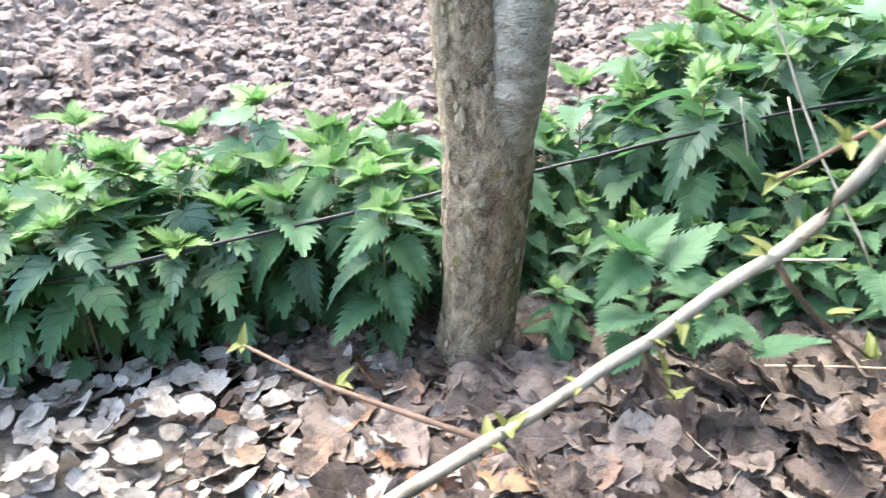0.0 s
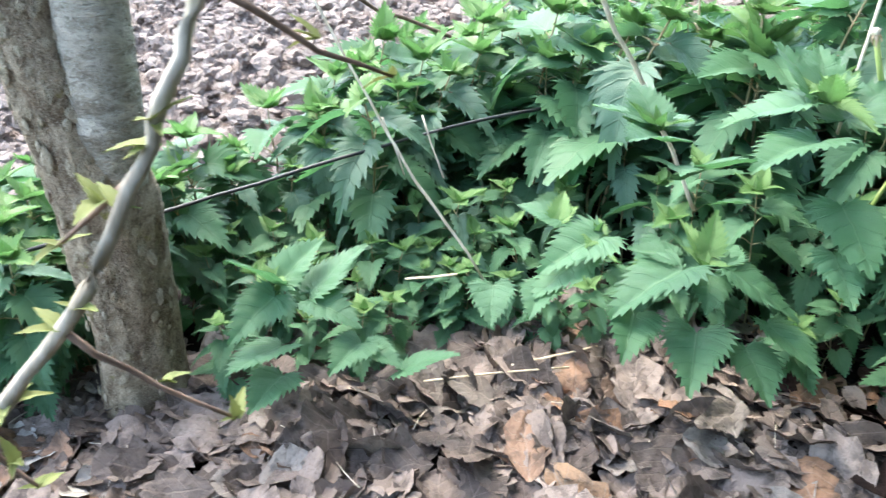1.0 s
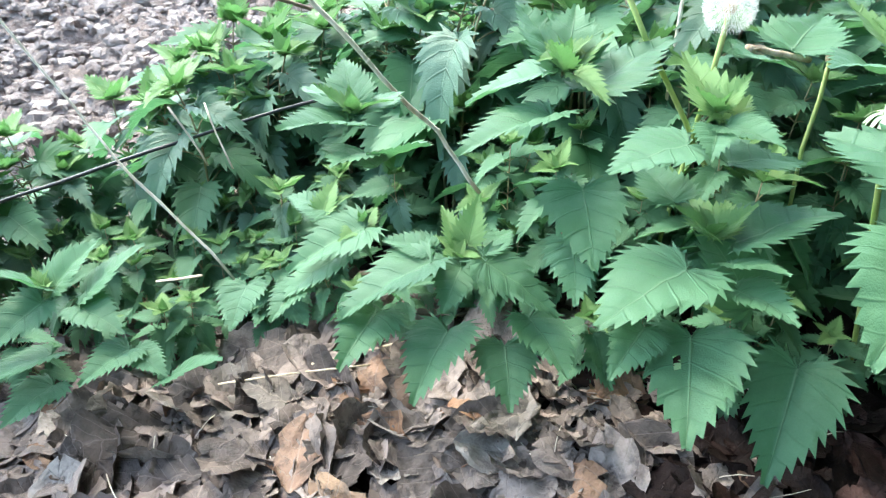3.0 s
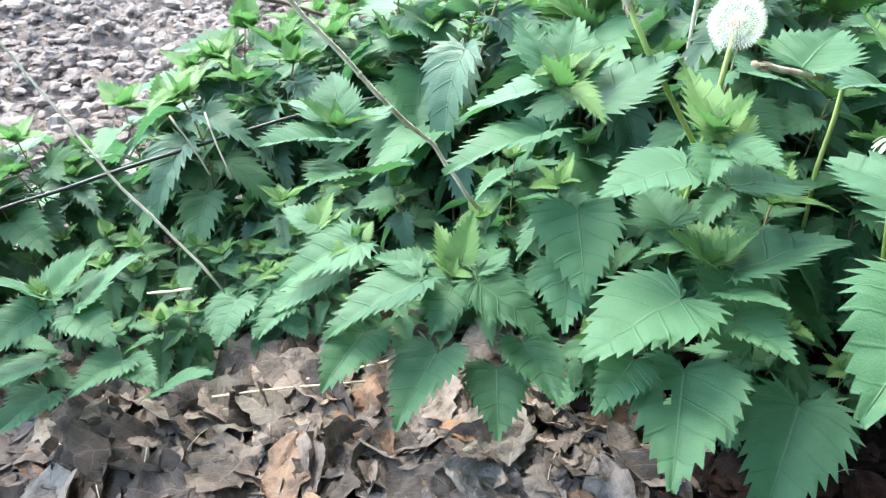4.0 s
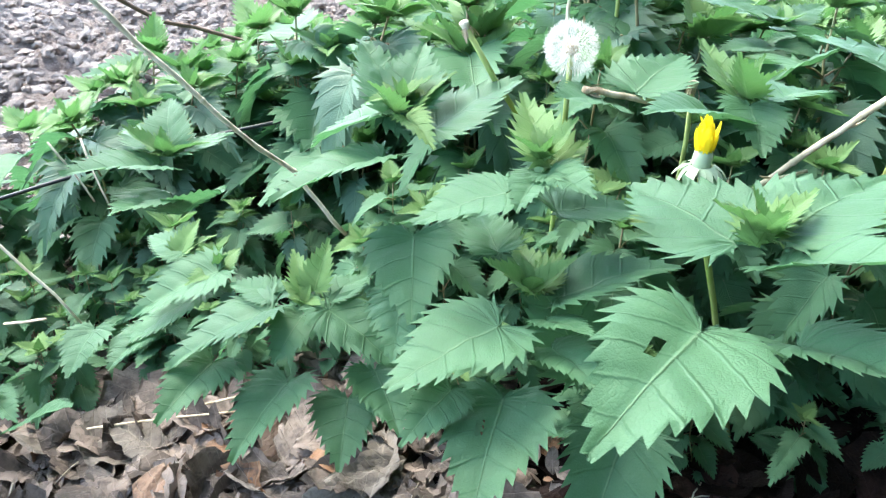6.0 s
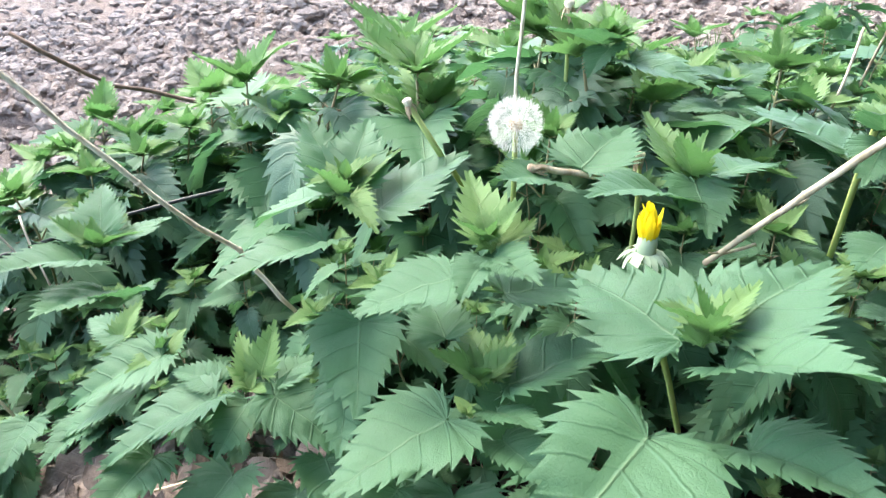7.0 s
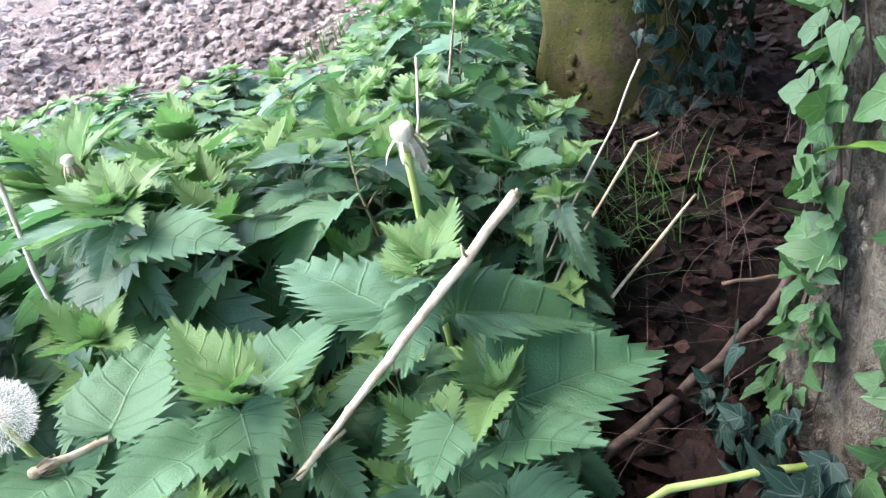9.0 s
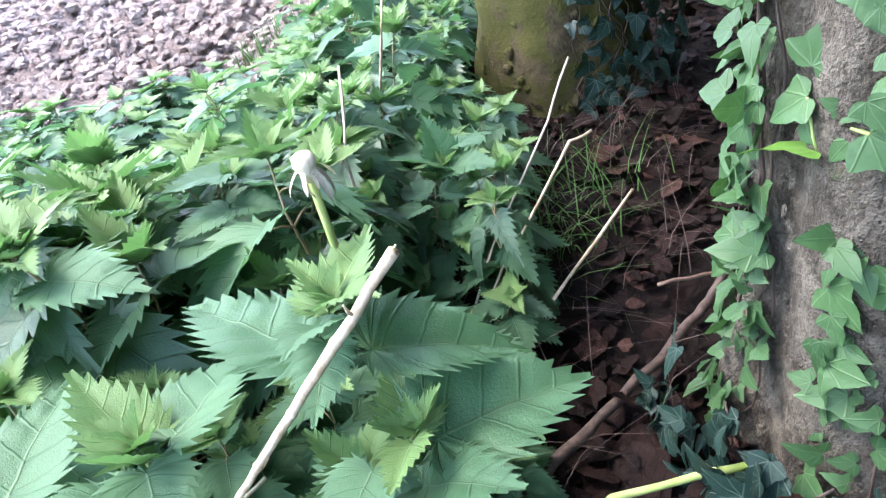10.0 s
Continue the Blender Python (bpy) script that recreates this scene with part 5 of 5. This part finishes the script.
def ivy_on(name, label, centre, radius, angles, heights, count, pool, lo, hi, seed, lift=0.02, vines=4):
    """Ivy climbing a trunk between two bearings."""
    rnd = random.Random(seed)
    ob = thing(name, label, "ivy", at=centre)
    def spot(a, z, off):
        r = radius(z) + off
        return Vector((r * math.cos(radians(a)), r * math.sin(radians(a)), z - centre[2]))
    for i in range(vines):
        sh, a = Shape(), rnd.uniform(*angles)
        pts, z = [], heights[0]
        while z < heights[1]:
            pts.append(spot(a, z, 0.003))
            a = min(angles[1], max(angles[0], a + rnd.uniform(-7, 7)))
            z += 0.03
        child("vine", sh.tube(pts, 0.0012, 5).mesh("vine", [M_DARKTWIG]), ob)
    for i in range(count):
        a, z = rnd.uniform(*angles), rnd.uniform(*heights)
        out = Vector((math.cos(radians(a)), math.sin(radians(a)), 0))
        tang = Vector((-out.y, out.x, 0))
        d = tang * rnd.uniform(-1, 1) + Vector((0, 0, rnd.uniform(-1.0, 0.35))) + out * rnd.uniform(0.0, 0.7)
        child("leaf", rnd.choice(pool), ob, aim(spot(a, z, rnd.uniform(0.006, lift)), d, out + Vector((0, 0, 0.5)), rnd.uniform(-25, 25), rnd.uniform(lo, hi)))
    return ob


C_IVY = (1.43, 0.16, 0.05)
ivy_on("climbing_ivy", "fresh green climbing ivy on the trunk's ridged bark", C_IVY, trunk_radius, (104, 140), (0.10, 1.0), 230, IVY, 0.014, 0.034, 31, 0.026, 6)
ivy_on("climbing_ivy", "thin strand of green ivy up the bark", C_IVY, trunk_radius, (160, 178), (0.08, 1.0), 95, IVY, 0.013, 0.036, 32, 0.02, 3)
ivy_on("climbing_ivy", "thin strand of green ivy up the bark", C_IVY, trunk_radius, (190, 222), (0.08, 0.9), 80, IVY, 0.013, 0.038, 33, 0.02, 3)
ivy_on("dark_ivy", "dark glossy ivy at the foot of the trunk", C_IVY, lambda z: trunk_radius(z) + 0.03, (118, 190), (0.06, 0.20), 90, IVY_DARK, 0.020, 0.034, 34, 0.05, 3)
C_MOSS = (2.05, 0.97, 0.05)
# real ivy, with extra dark leaves to paint in the trunk's shaded side
ivy_on("dark_ivy", "dark hanging ivy deepening the shaded side of the mossy trunk", C_MOSS, lambda z: 0.19, (222, 305), (0.08, 0.9), 300, IVY_DARK, 0.022, 0.045, 35, 0.06, 8)


def ivy_shoot():
    """A shoot standing off the trunk with a few large leaves."""
    a = Vector((1.300, 0.215, 0.36))
    ob = thing("ivy_shoot", "ivy shoot with large pale green leaves standing off the bark", "ivy", at=a)
    sh = Shape()
    sh.tube([q - a for q in bent((1.300, 0.215, 0.36), (1.286, 0.226, 0.422), 4, 0.003, rng)], 0.0012, 5)
    sh.tube([q - a for q in bent((1.286, 0.226, 0.422), (1.290, 0.235, 0.455), 4, 0.003, rng)], 0.0011, 5)
    sh.tube([q - a for q in bent((1.271, 0.195, 0.445), (1.295, 0.238, 0.449), 4, 0.003, rng)], 0.0014, 5)
    child("vine", sh.mesh("vine", [M_GREENSTALK]), ob)
    for k, (b, d, up, size) in enumerate((((1.286, 0.226, 0.422), (0.25, 0.9, 0.0), (0.25, 0.05, 0.9), 0.056), ((1.288, 0.228, 0.425), (-0.1, -0.5, 0.6), (-0.9, 0.1, 0.5), 0.040),
                                         ((1.290, 0.233, 0.475), (-0.1, -0.4, 0.9), (-0.9, 0.1, 0.4), 0.036), ((1.290, 0.235, 0.455), (0.1, 0.7, -0.5), (-0.8, 0.2, 0.6), 0.036),
                                         ((1.271, 0.195, 0.445), (0.0, -0.8, -0.4), (-0.9, -0.1, 0.5), 0.040), ((1.300, 0.215, 0.36), (0.0, 0.7, -0.6), (-0.8, 0.2, 0.6), 0.044))):
        child("leaf", (YOUNG_IVY if k == 0 else IVY[k % 4]), ob, aim(Vector(b) - a, d, up, size=size), "yellow-green young leaf" if k == 0 else "")
    return ob


ivy_shoot()

# ---- the budding branch that crosses close by ----
BUD_LEAF = leaf_mesh("bud_leaf", 70, M_BUD, 0.28, 5, 2, 0.2, 0.4, 0.02, depth=0.1)


def budding_branch():
    rnd = random.Random(77)
    pts = [Vector((-0.117, 0.179, 0.281)), Vector((-0.002, 0.249, 0.303)), Vector((0.034, 0.271, 0.310)), Vector((0.074, 0.278, 0.338)), Vector((0.115, 0.268, 0.389)), Vector((0.139, 0.265, 0.430)), Vector((0.157, 0.267, 0.462)), Vector((0.170, 0.267, 0.492)), Vector((0.179, 0.267, 0.515)), Vector((0.206, 0.267, 0.584))]
    pts.insert(0, Vector((-0.26, 0.09, -0.06)))
    a = pts[0]
    line = []
    for p, q in zip(pts[:-1], pts[1:]):
        line += bent(p, q, 4, 0.002, rnd)[:-1]
    line.append(pts[-1])
    ob = thing("budding_branch", "pale leaning branch with small yellow-green opening buds", "branch", at=a)
    sh = Shape().tube([p - a for p in line], [0.0036 - 0.0011 * i / len(line) for i in range(len(line))], 9, rough=0.16, rnd=rnd)
    child("shaft", sh.mesh("branch", [M_BRANCH]), ob)
    twigs = (((0.115, 0.268, 0.389), (0.174, 0.266, 0.336)), ((0.157, 0.267, 0.462), (0.116, 0.284, 0.417)), ((0.179, 0.267, 0.515), (0.244, 0.282, 0.480)), ((-0.002, 0.249, 0.303), (-0.132, 0.343, 0.285)), ((0.074, 0.278, 0.338), (0.090, 0.272, 0.307)))
    buds = []
    for p, q in twigs:
        t = Shape().tube([v - a for v in bent(p, q, 5, 0.004, rnd)], [0.0016, 0.0015, 0.0013, 0.0012, 0.001, 0.0008], 6)
        child("twig", t.mesh("twig", [M_TWIG]), ob, label="thin reddish twig")
        buds += [Vector(p).lerp(Vector(q), f) - a for f in (0.0, 0.55, 1.0)]
    for p in buds + [line[k] - a for k in (9, 13, 17, 21, 25, 29)]:
        for k in range(3):
            child("bud_leaf", BUD_LEAF, ob, aim(p, (rnd.uniform(-1, 1), rnd.uniform(-1, 1), rnd.uniform(-0.2, 1)), size=rnd.uniform(0.007, 0.018), wide=0.8))
    return ob


budding_branch()
stalk("bare_twig", "dark bare twig arching over the field's edge", "twig", [(0.30, 1.20, 0.42), (0.42, 1.22, 0.33), (0.60, 1.25, 0.26)], 0.0032, M_TWIG, 4, 0.006, 51)
stalk("lying_stick", "thin pale stick on the leaf litter", "stick", [(0.46, 0.61, 0.055), (0.56, 0.60, 0.075)], 0.0014, M_STRAW, 4, 0.002, 52)
stalk("lying_stick", "thin pale stick on the leaf litter", "stick", [(0.36, 0.62, 0.04), (0.52, 0.585, 0.062)], 0.0012, M_STRAW, 4, 0.002, 53)
stalk("lying_stick", "short broken stick beside the nettles", "stick", [(0.33, 0.60, 0.19), (0.375, 0.575, 0.205)], 0.0011, M_STRAW, 4, 0.002, 54)
stalk("bare_twig", "thin brown twig hanging by the ivy", "twig", [(1.44, 0.34, 0.22), (1.376, 0.331, 0.235), (1.32, 0.36, 0.25)], 0.0018, M_TWIG, 4, 0.004, 55)


# ---- grass and dry stems ----
def blades(name, label, spots, length, lean, width, mat, seed):
    rnd = random.Random(seed)
    v, f = [], []
    for x, y, z in spots:
        az, l = rnd.uniform(0, 6.28), length * rnd.uniform(0.5, 1.2)
        dx, dy = math.cos(az), math.sin(az)
        ln = lean * rnd.uniform(0.4, 1.3)
        w = width * rnd.uniform(0.7, 1.2)
        n = len(v)
        for k in range(5):
            s = k / 4
            h = l * (s - 0.35 * ln * s * s)
            r = l * ln * s * s
            ww = w * (1 - s * 0.92)
            v.append((x + dx * r - dy * ww, y + dy * r + dx * ww, z + max(0.0, h)))
            v.append((x + dx * r + dy * ww, y + dy * r - dx * ww, z + max(0.0, h)))
        for k in range(4):
            q = n + 2 * k
            f.append((q, q + 1, q + 3, q + 2))
    thing(name, label, "grass", kind="stuff", me=mesh_of(name, v, f, [mat]))


spots = [(x, y, ground_height(x, y)) for x, y in ((rng.gauss(1.55, 0.10), rng.gauss(0.64, 0.05)) for _ in range(140))]
blades("grass_tuft", "thin green grass tuft at the nettles' edge", spots, 0.11, 1.3, 0.0014, M_GRASS, 61)
spots = [(x, y, ground_height(x, y)) for x, y in ((rng.uniform(1.9, 2.7), rng.uniform(1.35, 2.1)) for _ in range(900))]
blades("grass_patch", "bright green grass patch beyond the nettles", spots, 0.12, 0.6, 0.003, M_GRASS, 62)
spots = [(x, y, ground_height(x, y) + 0.02) for x, y in ((rng.uniform(1.2, 2.1), rng.uniform(0.3, 0.85)) for _ in range(260))]
blades("dry_grass", "dry brown grass stems matted over damp leaves", spots, 0.12, 1.6, 0.0007, M_DARKTWIG, 63)
